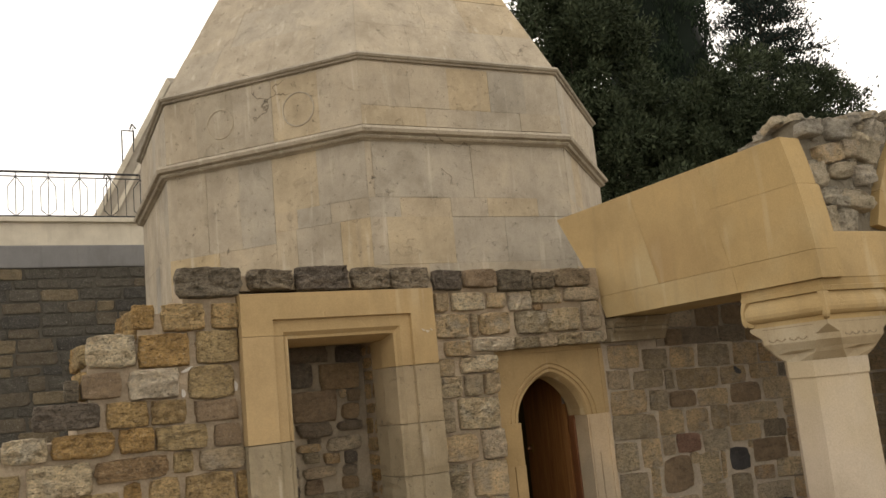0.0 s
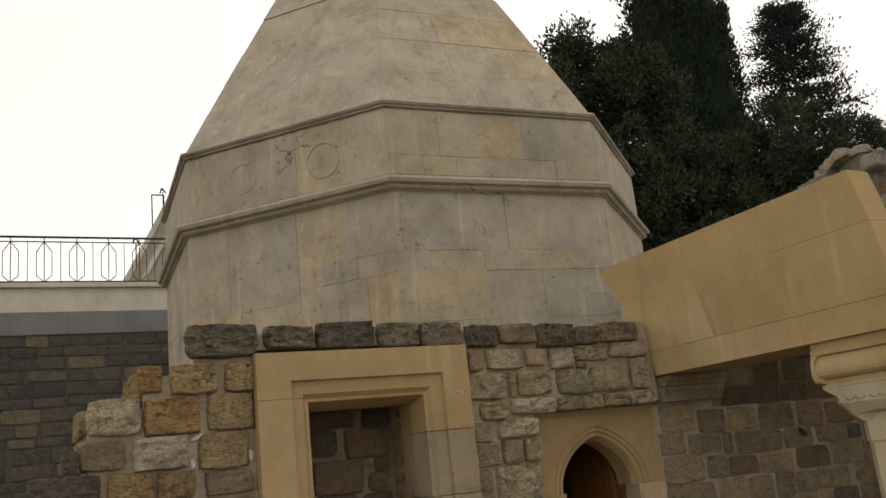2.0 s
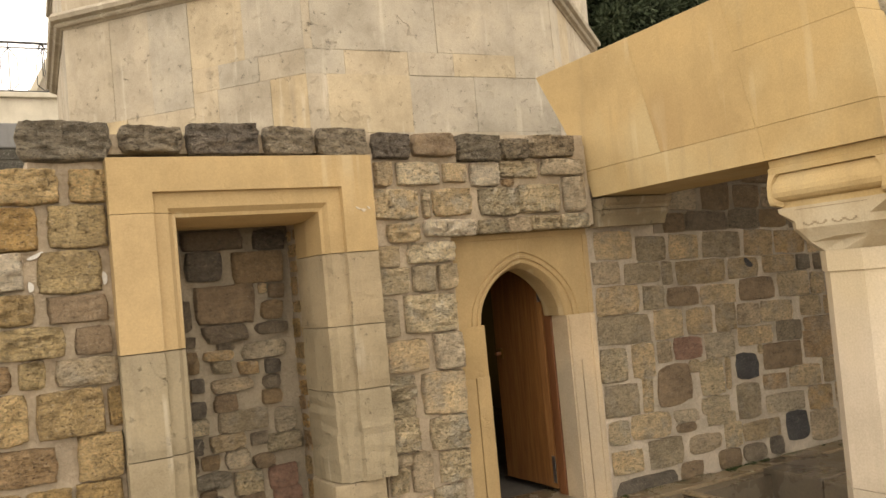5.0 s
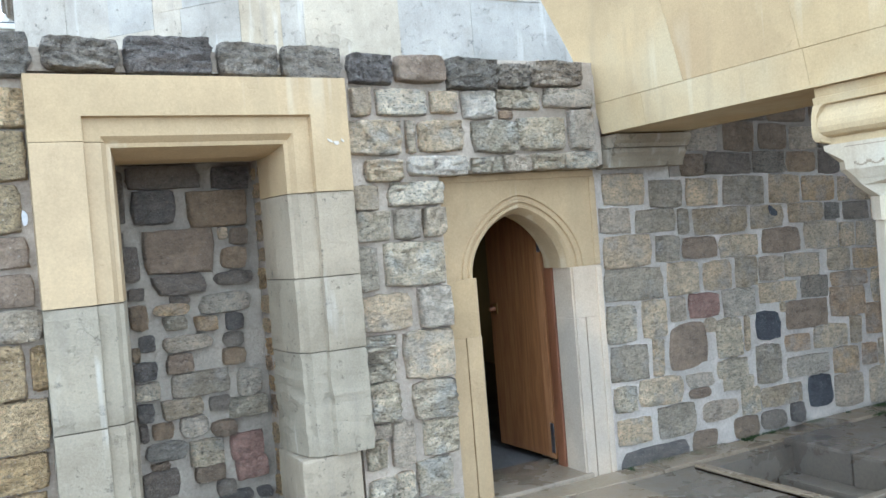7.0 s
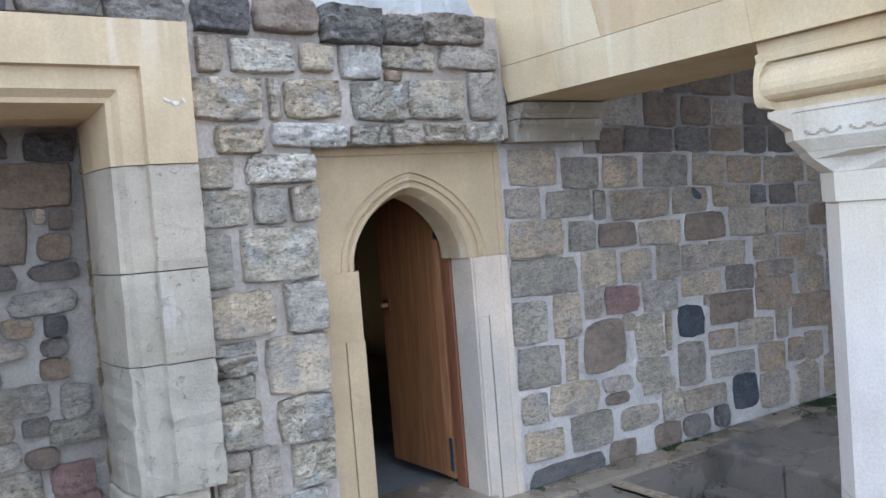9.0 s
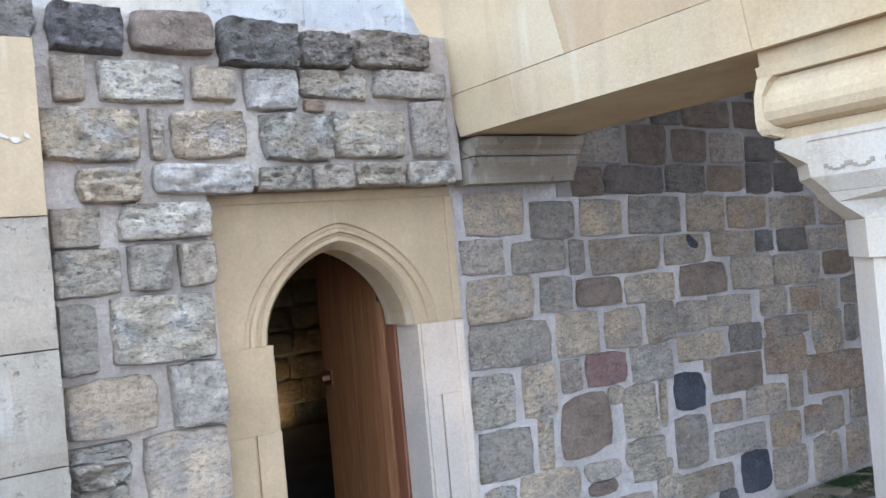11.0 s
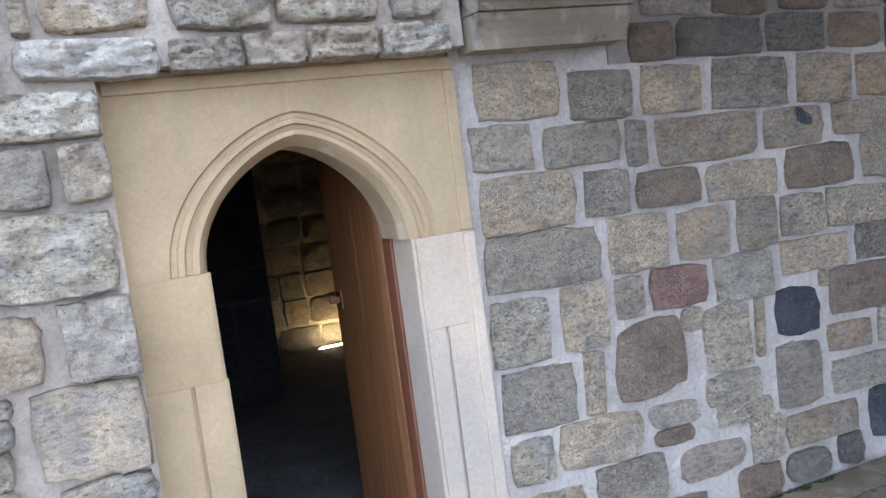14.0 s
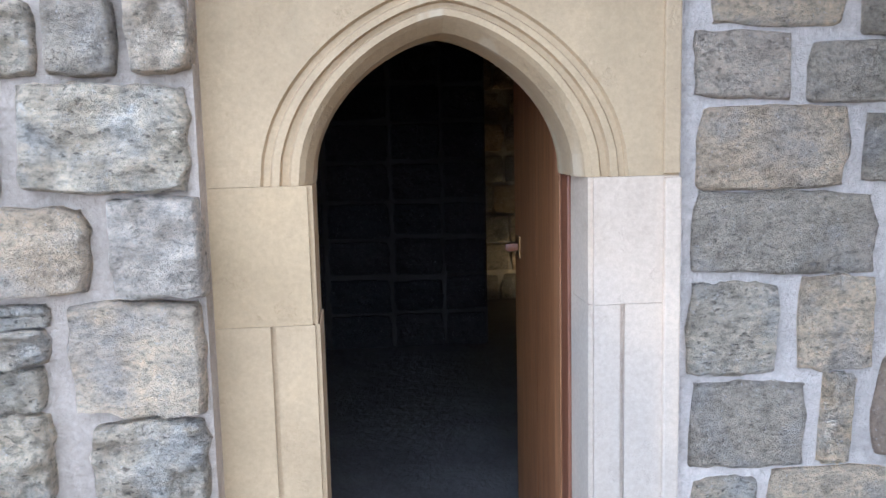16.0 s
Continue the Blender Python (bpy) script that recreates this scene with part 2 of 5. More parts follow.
M_maus_gold = ashlar("golden_mausoleum_block", [(0.0, (0.455, 0.37, 0.25)), (1.0, (0.44, 0.365, 0.262))], (0.26, 0.21, 0.14), 0.5, 0.85, 0.003, None, 0.3, True)
M_maus_grey = ashlar("grey_mausoleum_block", [(0.0, (0.39, 0.345, 0.275)), (1.0, (0.40, 0.355, 0.283))], (0.2, 0.17, 0.13), 0.5, 0.85, 0.003, None, 0.3, True)
M_yellow = ashlar("golden_sandstone", [(0.0, (0.41, 0.283, 0.13)), (0.5, (0.44, 0.312, 0.16)), (1.0, (0.37, 0.248, 0.102))], (0.30, 0.22, 0.11), 0.15, 0.8, 0.002, None, 0.35)
M_jamb = ashlar("grey_sandstone", [(0.0, (0.36, 0.286, 0.183)), (0.5, (0.325, 0.268, 0.178)), (1.0, (0.385, 0.298, 0.187))], (0.147, 0.126, 0.097), 0.7, 0.9, 0.012, None, 0.4, True)
M_lime = ashlar("pinkish_limestone", [(0.0, (0.55, 0.42, 0.275)), (1.0, (0.60, 0.465, 0.31))], (0.40, 0.29, 0.18), 0.35, 0.85, 0.003, (0.40, 0.33, 0.24), 0.3)
M_pale = ashlar("pale_column_limestone", [(0.0, (0.48, 0.41, 0.315)), (1.0, (0.52, 0.44, 0.34))], (0.335, 0.279, 0.191), 0.2, 0.8, 0.002, (0.512, 0.414, 0.270), 0.3)
M_cream = ashlar("cream_capital_stone", [(0.0, (0.385, 0.30, 0.185)), (1.0, (0.41, 0.325, 0.205))], (0.27, 0.2, 0.115), 0.3, 0.8, 0.003, (0.50, 0.43, 0.31), 0.5)
M_beam = ashlar("weathered_golden_sandstone", [(0.0, (0.425, 0.295, 0.13)), (1.0, (0.45, 0.32, 0.155))], (0.22, 0.17, 0.10), 0.35, 0.85, 0.003, (0.47, 0.365, 0.20), 0.35)
M_amber = ashlar("amber_sandstone", [(0.0, (0.43, 0.295, 0.135)), (1.0, (0.44, 0.31, 0.145))], (0.24, 0.17, 0.09), 0.3, 0.85, 0.003, (0.36, 0.24, 0.11), 0.3)
M_grey_stone = ashlar("grey_stair_stone", [(0.0, (0.38, 0.35, 0.30)), (1.0, (0.42, 0.38, 0.32))], (0.2, 0.18, 0.15), 0.4)
M_stain = ashlar("dark_incised_line", [(0.0, (0.27, 0.21, 0.135)), (1.0, (0.28, 0.22, 0.14))], (0.1, 0.08, 0.06), 0.3)
M_white = ashlar("white_lime", [(0.0, (0.70, 0.67, 0.62)), (1.0, (0.70, 0.67, 0.62))], (0.5, 0.45, 0.38), 0.2)
M_plaster = ashlar("cream_plaster", [(0.0, (0.62, 0.57, 0.47)), (1.0, (0.62, 0.57, 0.47))], (0.4, 0.36, 0.28), 0.2)
M_cement = ashlar("grey_cement_render", [(0.0, (0.20, 0.20, 0.20)), (1.0, (0.20, 0.20, 0.20))], (0.09, 0.09, 0.09), 0.6)


def mortar_material(name, colour, depth=0.01):
    m, n, l, b = shader(name, 0.92)
    p = place(n)
    big = noise_node(n, l, p, 3.0, 6)
    c = ramp(n, l, big, [(0.3, tuple(v * 0.72 for v in colour)), (0.6, colour), (0.8, tuple(min(0.8, v * 1.25) for v in colour))])
    fine = noise_node(n, l, p, 60.0, 8, 0.7)
    c = blend(n, l, "MULTIPLY", 0.7, c, ramp(n, l, fine, [(0.3, (0.65, 0.64, 0.62)), (0.7, (1.1, 1.1, 1.1))]))
    l.new(c, b.inputs["Base Color"])
    mid = noise_node(n, l, p, 14.0, 6)
    bumped(n, l, b, [(mid, 0.7, 0.03), (fine, 0.6, depth)])
    return m


M_mortar = mortar_material("lime_mortar", (0.49, 0.395, 0.285))
M_white_mortar = mortar_material("pale_lime_mortar", (0.56, 0.475, 0.37))
M_core = mortar_material("vault_core_mortar", (0.23, 0.20, 0.15))
M_brown_mortar = mortar_material("damp_mortar", (0.38, 0.315, 0.23))
# darker mortar: the vault's shade is put into this colour
M_vault_mortar = mortar_material("shade_vault_mortar", (0.31, 0.255, 0.19))
M_earth = mortar_material("dark_earth_mortar", (0.12, 0.11, 0.09))
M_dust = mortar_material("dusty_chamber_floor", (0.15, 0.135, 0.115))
M_ground = mortar_material("stony_ground", (0.26, 0.24, 0.20))
# near black in place of the shade inside the chamber
M_room = ashlar("shade_dark_room_stone", [(0.0, (0.05, 0.042, 0.032)), (1.0, (0.065, 0.055, 0.04))], (0.03, 0.035, 0.025), 0.6, 0.9, 0.01)


def wet_floor(name, tints):
    m, n, l, b = shader(name, 0.5)
    p = place(n)
    base = ramp(n, l, rnd(n), tints)
    c = noise_node(n, l, p, 1.6, 7, 0.65)
    base = blend(n, l, "MULTIPLY", 1.0, base, ramp(n, l, c, [(0.32, (0.42, 0.41, 0.4)), (0.55, (0.85, 0.84, 0.82)), (0.72, (1.05, 1.04, 1.0))]))
    f = noise_node(n, l, p, 50.0, 8, 0.7)
    base = blend(n, l, "MULTIPLY", 0.6, base, ramp(n, l, f, [(0.3, (0.6, 0.6, 0.6)), (0.7, (1.15, 1.15, 1.15))]))
    l.new(base, b.inputs["Base Color"])
    l.new(ramp(n, l, c, [(0.4, (0.12, 0.12, 0.12)), (0.62, (0.5, 0.5, 0.5))]), b.inputs["Roughness"])
    bumped(n, l, b, [(c, 0.25, 0.02), (f, 0.3, 0.004)])
    return m


M_floor = wet_floor("wet_flagstone", [(0.0, (0.30, 0.225, 0.142)), (0.5, (0.33, 0.25, 0.155)), (1.0, (0.28, 0.22, 0.147))])
M_wet = wet_floor("soaked_dark_stone", [(0.0, (0.19, 0.155, 0.115)), (1.0, (0.21, 0.17, 0.12))])


def wood(name, dark, light):
    m, n, l, b = shader(name, 0.45)
    p = place(n)
    g = noise_node(n, l, p, 5.0, 8, 0.6, (7, 7, 0.5))
    c = ramp(n, l, g, [(0.3, dark), (0.7, light)])
    f = noise_node(n, l, p, 30.0, 6, 0.6, (6, 6, 0.3))
    c = blend(n, l, "MULTIPLY", 0.5, c, ramp(n, l, f, [(0.3, (0.6, 0.6, 0.6)), (0.7, (1.15, 1.15, 1.15))]))
    l.new(c, b.inputs["Base Color"])
    bumped(n, l, b, [(f, 0.25, 0.003)])
    return m


M_wood = wood("varnished_door_wood", (0.17, 0.065, 0.02), (0.34, 0.15, 0.05))
M_wood_light = wood("pale_varnished_wood", (0.24, 0.10, 0.035), (0.42, 0.20, 0.075))
M_wood_red = wood("red_varnished_wood", (0.15, 0.055, 0.022), (0.25, 0.10, 0.042))


def metal(name, colour, rough, metallic=1.0):
    m, n, l, b = shader(name, rough)
    b.inputs["Metallic"].default_value = metallic
    g = noise_node(n, l, place(n), 40.0, 5)
    l.new(ramp(n, l, g, [(0.3, tuple(v * 0.6 for v in colour)), (0.7, colour)]), b.inputs["Base Color"])
    return m


M_iron = metal("black_painted_iron", (0.03, 0.03, 0.032), 0.5, 0.3)
M_steel = metal("worn_steel", (0.45, 0.45, 0.46), 0.4)
M_brass = metal("dull_brass", (0.35, 0.22, 0.08), 0.4)


def leafy(name, dark, light):
    m, n, l, b = shader(name, 0.8)
    b.inputs["Specular IOR Level"].default_value = 0.15
    pick = n.new("ShaderNodeNewGeometry").outputs["Random Per Island"]
    c = ramp(n, l, pick, [(0.0, dark), (1.0, light)])
    big = noise_node(n, l, place(n), 0.8, 4)
    c = blend(n, l, "MULTIPLY", 0.8, c, ramp(n, l, big, [(0.3, (0.6, 0.62, 0.6)), (0.7, (1.2, 1.2, 1.15))]))
    l.new(c, b.inputs["Base Color"])
    return m


M_cypress = leafy("cypress_foliage", (0.010, 0.019, 0.011), (0.026, 0.040, 0.022))
M_oak = leafy("olive_green_leaves", (0.022, 0.034, 0.017), (0.07, 0.086, 0.05))
# near black: paints the shade deep inside the cypress
M_shade = leafy("shade_black_foliage", (0.006, 0.011, 0.007), (0.01, 0.017, 0.01))
M_cedar = leafy("blue_green_needles", (0.012, 0.02, 0.018), (0.03, 0.042, 0.036))
M_moss = leafy("moss", (0.025, 0.04, 0.012), (0.055, 0.075, 0.025))
M_bark = rock("bark", [(0.0, (0.10, 0.08, 0.06)), (1.0, (0.10, 0.08, 0.06))], 0.5, 0.3)

glow, gn, gl, gb = shader("lamp_glow", 0.5)
gb.inputs["Emission Color"].default_value = (1.0, 0.72, 0.30, 1)
gb.inputs["Emission Strength"].default_value = 14.0


# ---------------------------------------------------------------- building helpers
def mesh_of(name, verts, faces, material=None, smooth=False):
    me = bpy.data.meshes.new(name)
    me.from_pydata([tuple(v) for v in verts], [], faces)
    if material:
        me.materials.append(material)
    if smooth:
        me.polygons.foreach_set("use_smooth", [True] * len(me.polygons))
    me.update()
    return me


def fixed(me):
    """Turns all faces of a closed mesh outward."""
    bm = bmesh.new()
    bm.from_mesh(me)
    bmesh.ops.recalc_face_normals(bm, faces=bm.faces)
    bm.to_mesh(me)
    bm.free()
    return me


def part(name, me, material=None, parent=None, label="", m=None):
    if isinstance(me, bmesh.types.BMesh):
        bm, me = me, bpy.data.meshes.new(name)
        bmesh.ops.recalc_face_normals(bm, faces=bm.faces)
        bm.to_mesh(me)
        bm.free()
    if material and not me.materials:
        me.materials.append(material)
    ob = new(name, me)
    if m is not None:
        ob.matrix_basis = m
    if parent:
        ob.parent = parent
    return tagged(ob, label)


def box_bm(x0, x1, y0, y1, z0, z1, bevel=0.0, bm=None):
    own = bm is None
    bm = bm or bmesh.new()
    made = bmesh.ops.create_cube(bm, size=1.0, matrix=Matrix.Translation(((x0 + x1) / 2, (y0 + y1) / 2, (z0 + z1) / 2)) @ Matrix.Diagonal((x1 - x0, y1 - y0, z1 - z0, 1)))
    if bevel and own:
        bmesh.ops.bevel(bm, geom=bm.edges[:], offset=bevel, segments=2, affect="EDGES", profile=0.6)
    return bm


def loft(rings, closed_ring=True, caps=True):
    """One skin over rings with the same number of points."""
    verts, faces, k = [], [], len(rings[0])
    for r in rings:
        verts += r
    for i in range(len(rings) - 1):
        for j in range(k if closed_ring else k - 1):
            a, b = i * k + j, i * k + (j + 1) % k
            faces.append((a, b, b + k, a + k))
    if caps:
        faces.append(tuple(range(k)))
        faces.append(tuple(range((len(rings) - 1) * k, len(rings) * k)))
    return verts, faces


def prism(poly, axis, a, b, bevel=0.0):
    """A polygon of the two other axes, drawn out along one axis from a to b."""
    def at(p, v):
        return {"x": (v, p[0], p[1]), "y": (p[0], v, p[1]), "z": (p[0], p[1], v)}[axis]
    bm = bmesh.new()
    lo = [bm.verts.new(at(p, a)) for p in poly]
    hi = [bm.verts.new(at(p, b)) for p in poly]
    bm.faces.new(lo), bm.faces.new(hi)
    for i in range(len(poly)):
        j = (i + 1) % len(poly)
        bm.faces.new((lo[i], lo[j], hi[j], hi[i]))
    if bevel:
        bmesh.ops.bevel(bm, geom=bm.edges[:], offset=bevel, segments=1, affect="EDGES")
    return bm


def stone_mesh(rng, square, wobble, material, n=10, rough_face=0.5):
    """A field stone of size one in x and z, on a grid; it stands out of its wall towards -y by one. square: how sharp its corners are."""
    corner = [(sx * (0.5 - rng.uniform(0, wobble)), sz * (0.5 - rng.uniform(0, wobble))) for sx, sz in ((-1, -1), (1, -1), (1, 1), (-1, 1))]
    off, k = rng.uniform(0, 50), 1.2 / square
    nx, nz = n, max(5, int(n * 0.7))
    tilt = rng.uniform(-0.25, 0.25), rng.uniform(-0.25, 0.25)

    def spread(i, m):
        """Even steps inside, with a narrow rim."""
        t = 2 * i / m - 1
        return math.copysign(min(1.0, 0.93 * abs(t) * m / (m - 2)) if 0 < i < m else 1.0, t)

    def spot(u, v, y):
        m = max(abs(u), abs(v))
        a, b = u * math.sqrt(1 - k * v * v), v * math.sqrt(1 - k * u * u)
        w = m ** 3
        a += w * (0.07 * noise.noise((2.3 * u + off, 2.3 * v, off)) + 0.06 * noise.noise((6 * u, 6 * v + off, 3)))
        b += w * (0.07 * noise.noise((2.3 * u, 2.3 * v + off, off + 9)) + 0.06 * noise.noise((6 * u + off, 6 * v, 7)))
        a, b = (a + 1) / 2, (b + 1) / 2
        x = corner[0][0] * (1 - a) * (1 - b) + corner[1][0] * a * (1 - b) + corner[2][0] * a * b + corner[3][0] * (1 - a) * b
        z = corner[0][1] * (1 - a) * (1 - b) + corner[1][1] * a * (1 - b) + corner[2][1] * a * b + corner[3][1] * (1 - a) * b
        return x, y, z
    verts, faces, grid = [], [], {}
    for i in range(nx + 1):
        for j in range(nz + 1):
            u, v = spread(i, nx), spread(j, nz)
            rim = i in (0, nx) or j in (0, nz)
            y = -0.45 if rim else -0.95
            y += (0.25 if rim else 1.0) * rough_face * (0.7 * noise.noise((2 * u + off, 3 * v, off)) + 0.55 * noise.noise((5 * u + off, 6 * v, off)) + 0.4 * noise.noise((11 * u, 11 * v, off)))
            x, y, z = spot(u, v, y)
            grid[i, j] = len(verts)
            verts.append((x, y + tilt[0] * x + tilt[1] * z, z))
    for i in range(nx):
        for j in range(nz):
            faces.append((grid[i, j], grid[i + 1, j], grid[i + 1, j + 1], grid[i, j + 1]))
    edge = [(i, 0) for i in range(nx)] + [(nx, j) for j in range(nz)] + [(i, nz) for i in range(nx, 0, -1)] + [(0, j) for j in range(nz, 0, -1)]
    back = []
    for i, j in edge:
        x, y, z = verts[grid[i, j]]
        back.append(len(verts))
        verts.append((x * 1.01, 0.5, z * 1.01))
    for q in range(len(edge)):
        w = (q + 1) % len(edge)
        faces.append((grid[edge[w]], grid[edge[q]], back[q], back[w]))
    return mesh_of("stone", verts, faces, material, True)


def rock_mesh(rng, material):
    """An angular broken stone, about one across, that shows its -y side."""
    bm = bmesh.new()
    for _ in range(17):
        v = Vector((rng.uniform(-1, 1), rng.uniform(-1, 1), rng.uniform(-1, 1)))
        v = v / max(1.0, v.length) * 0.56
        bm.verts.new(v)
    hull = bmesh.ops.convex_hull(bm, input=bm.verts)
    bmesh.ops.delete(bm, geom=[v for v in bm.verts if not v.link_faces], context="VERTS")
    bmesh.ops.bevel(bm, geom=bm.edges[:], offset=0.03, segments=1, affect="EDGES")
    me = bpy.data.meshes.new("stone")
    bm.to_mesh(me)
    bm.free()
    me.materials.append(material)
    return me


rng = random.Random(7)
shell_rng = random.Random(77)
BLOCKS = {m.name: [stone_mesh(rng, rng.uniform(6, 14), 0.05, m, 15 if m in (M_warm, M_cap, M_chalk) else 10, 0.55 if m in (M_warm, M_cap, M_chalk) else 0.4) for _ in range(20 if m in (M_warm, M_grey) else 8)] for m in (M_grey, M_warm, M_cap, M_dark, M_red, M_brown, M_chalk, M_dark_brown, M_tan)}
COBBLES = {M_rubble.name: [rock_mesh(rng, M_rubble) for _ in range(16)]}
COBBLES[M_flat.name] = [stone_mesh(shell_rng, shell_rng.uniform(4.5, 8), 0.2, M_flat) for _ in range(16)]
BLOCKS.update({m.name: [stone_mesh(shell_rng, shell_rng.uniform(6, 14), 0.05, m, 15, 0.6) for _ in range(14)] for m in (M_shelly, M_room_shade)})
COBBLES.update({m.name: [stone_mesh(rng, rng.uniform(3.2, 6.5), 0.12, m) for _ in range(16)] for m in (M_grey, M_warm, M_brown, M_slate, M_dark_brown, M_tan)})


def stone(parent, material, x0, x1, z0, z1, y, proud=0.04, cobble=False, gap=0.004, origin=None, shape=None, lean=0.0):
    """One stone of a wall whose mortar face is at y; lean tips it in its wall, origin lays it into another wall."""
    pool = (COBBLES if cobble else BLOCKS)[material.name]
    me = pool[rng.randrange(len(pool))] if shape is None else pool[shape]
    m = Matrix.Translation(((x0 + x1) / 2, y, (z0 + z1) / 2)) @ pose(0, 0, 0, 0, lean + rng.uniform(-1.2, 1.2), 0)
    m = m @ Matrix.Diagonal((x1 - x0 - 2 * gap, proud * rng.uniform(0.75, 1.25), z1 - z0 - 2 * gap, 1))
    if origin is not None:
        m = origin @ m
    return part("stone", me, None, parent, m=m)


def course(parent, material, z0, z1, breaks, y, proud=0.04, cobble=False, gap=0.003, wave=0.014, origin=None):
    """A row of stones between breaks."""
    for a, b in zip(breaks, breaks[1:]):
        stone(parent, material, a + rng.uniform(-0.005, 0.005), b, z0 + rng.uniform(-wave, wave), z1 + rng.uniform(-wave, wave), y, proud, cobble, gap=gap, origin=origin)


def fill(parent, material, x0, x1, z0, z1, y, mean=0.28, height=0.2, cobble=False, proud=0.035, gap=0.004, origin=None):
    z = z0
    while z < z1 - 0.04:
        h = min(height * rng.uniform(0.75, 1.25), z1 - z)
        if z1 - z - h < 0.07:
            h = z1 - z
        breaks = [x0]
        while breaks[-1] < x1 - mean * 0.4:
            breaks.append(min(x1, breaks[-1] + mean * rng.uniform(0.55, 1.5)))
        breaks[-1] = x1
        course(parent, material, z, z + h, breaks, y, proud, cobble, gap, 0.012, origin)
        z += h


KIND = {"t": M_tan, "g": M_grey, "s": M_shelly, "w": M_warm, "c": M_chalk, "p": M_shelly, "k": M_cap, "b": M_brown, "r": M_red, "d": M_dark_brown, "S": M_slate}


def lay(parent, y, proud, lean, grow, kinds, spans):
    """Stones one by one: a letter each for its kind (a capital for a rounded one) and its x and z span."""
    for kind, (x0, x1, z0, z1) in zip(kinds, spans):
        material = KIND.get(kind) or KIND[kind.lower()]
        rounded = kind.isupper() and material.name in COBBLES
        stone(parent, material, x0, x1, z0, z1, y, proud * (0.7 if min(x1 - x0, z1 - z0) < 0.07 else 1.0), rounded, gap=-grow - (0.02 if kind == "B" and x1 - x0 > 0.3 else 0.0), lean=lean)


def setting(name, me, material, label, category, m=None):
    ob = part(name, me, material, m=m)
    return tagged(ob, label, category, kind="structure")


def thing(name, label, category, at=(0, 0, 0), group=""):
    ob = new(name)
    ob.matrix_basis = Matrix.Translation(at)
    return tagged(ob, label, category, group)


# ---------------------------------------------------------------- ground
ground = bmesh.new()
bmesh.ops.create_grid(ground, x_segments=2, y_segments=2, size=400)
for v in ground.verts:
    v.co.z = -0.55
setting("ground", ground, M_ground, "bare stony ground reaching to the horizon", "ground")

PIT = (5.34, 6.18, 4.84, 5.93)
bed = bmesh.new()
for x0, x1, y0, y1 in ((-14, PIT[0], -14, 12.5), (PIT[1], 14, -14, 12.5), (PIT[0], PIT[1], -14, PIT[2]), (PIT[0], PIT[1], PIT[3], 12.5)):
    box_bm(x0, x1, y0, y1, -0.54, -0.02, bm=bed)
floor = setting("floor", bed, M_wet, "wet worn flagstone paving of the courtyard", "floor")

# ---------------------------------------------------------------- the old wall with the niche and the door
WALL_Y = 6.11   # mortar face
BACK_Y = 6.80
wall = bmesh.new()
for x0, x1, z1 in ((-6.0, -1.6, 0.75), (-1.6, -0.8, 1.0), (-0.8, 0.02, 1.28), (0.02, 0.5, 1.6), (0.5, 0.57, 1.83), (0.57, 0.89, 2.2), (0.89, 1.2, 2.4), (1.2, 1.62, 2.535)):
    box_bm(x0 + 0.03, x1 + (0.03 if x1 < 1.6 else 0), WALL_Y, BACK_Y, -0.4, z1 - 0.02, bm=wall)
box_bm(1.62, 3.11, WALL_Y + 0.02, BACK_Y + 0.5, 2.46, 2.5, bm=wall)
box_bm(1.62, 1.98, WALL_Y + 0.16, BACK_Y + 0.5, -0.4, 2.46, bm=wall)
box_bm(2.82, 3.11, WALL_Y + 0.16, BACK_Y + 0.5, -0.4, 2.46, bm=wall)
box_bm(1.98, 2.82, 6.42, 6.78, 2.14, 2.46, bm=wall)
box_bm(3.11, 3.71, WALL_Y, BACK_Y, -0.4, 2.55, bm=wall)
box_bm(1.24, 4.88, WALL_Y + 0.012, 6.5, 2.52, 2.63, bm=wall)
box_bm(3.71, 4.9, WALL_Y, BACK_Y, 1.98, 2.55, bm=wall)
front = setting("wall_front", wall, M_mortar, "ruined rubble wall of shelly limestone with pale lime mortar", "wall")

# niche portal: a moulded frame of dressed blocks
NICHE_L = [(1.60, 6.14), (1.60, 5.985), (1.826, 5.985), (1.832, 6.015), (1.905, 6.02), (1.93, 6.05), (1.95, 6.055), (1.99, 6.24), (1.99, 6.44), (1.75, 6.44)]
NICHE_R = [(3.13, 6.14), (3.13, 5.985), (2.925, 5.985), (2.919, 6.015), (2.835, 6.02), (2.81, 6.05), (2.79, 6.055), (2.76, 6.24), (2.76, 6.44), (3.0, 6.44)]
NICHE_T = [2.48, 2.48, 2.29, 2.284, 2.20, 2.17, 2.15, 2.11, 2.11, 2.35]


def portal_ring(side, z):
    return [(x, y, z) for x, y in (NICHE_L if side < 0 else NICHE_R)]


def portal_corner(side):
    return [(x, y, t) for (x, y), t in zip(NICHE_L if side < 0 else NICHE_R, NICHE_T)]


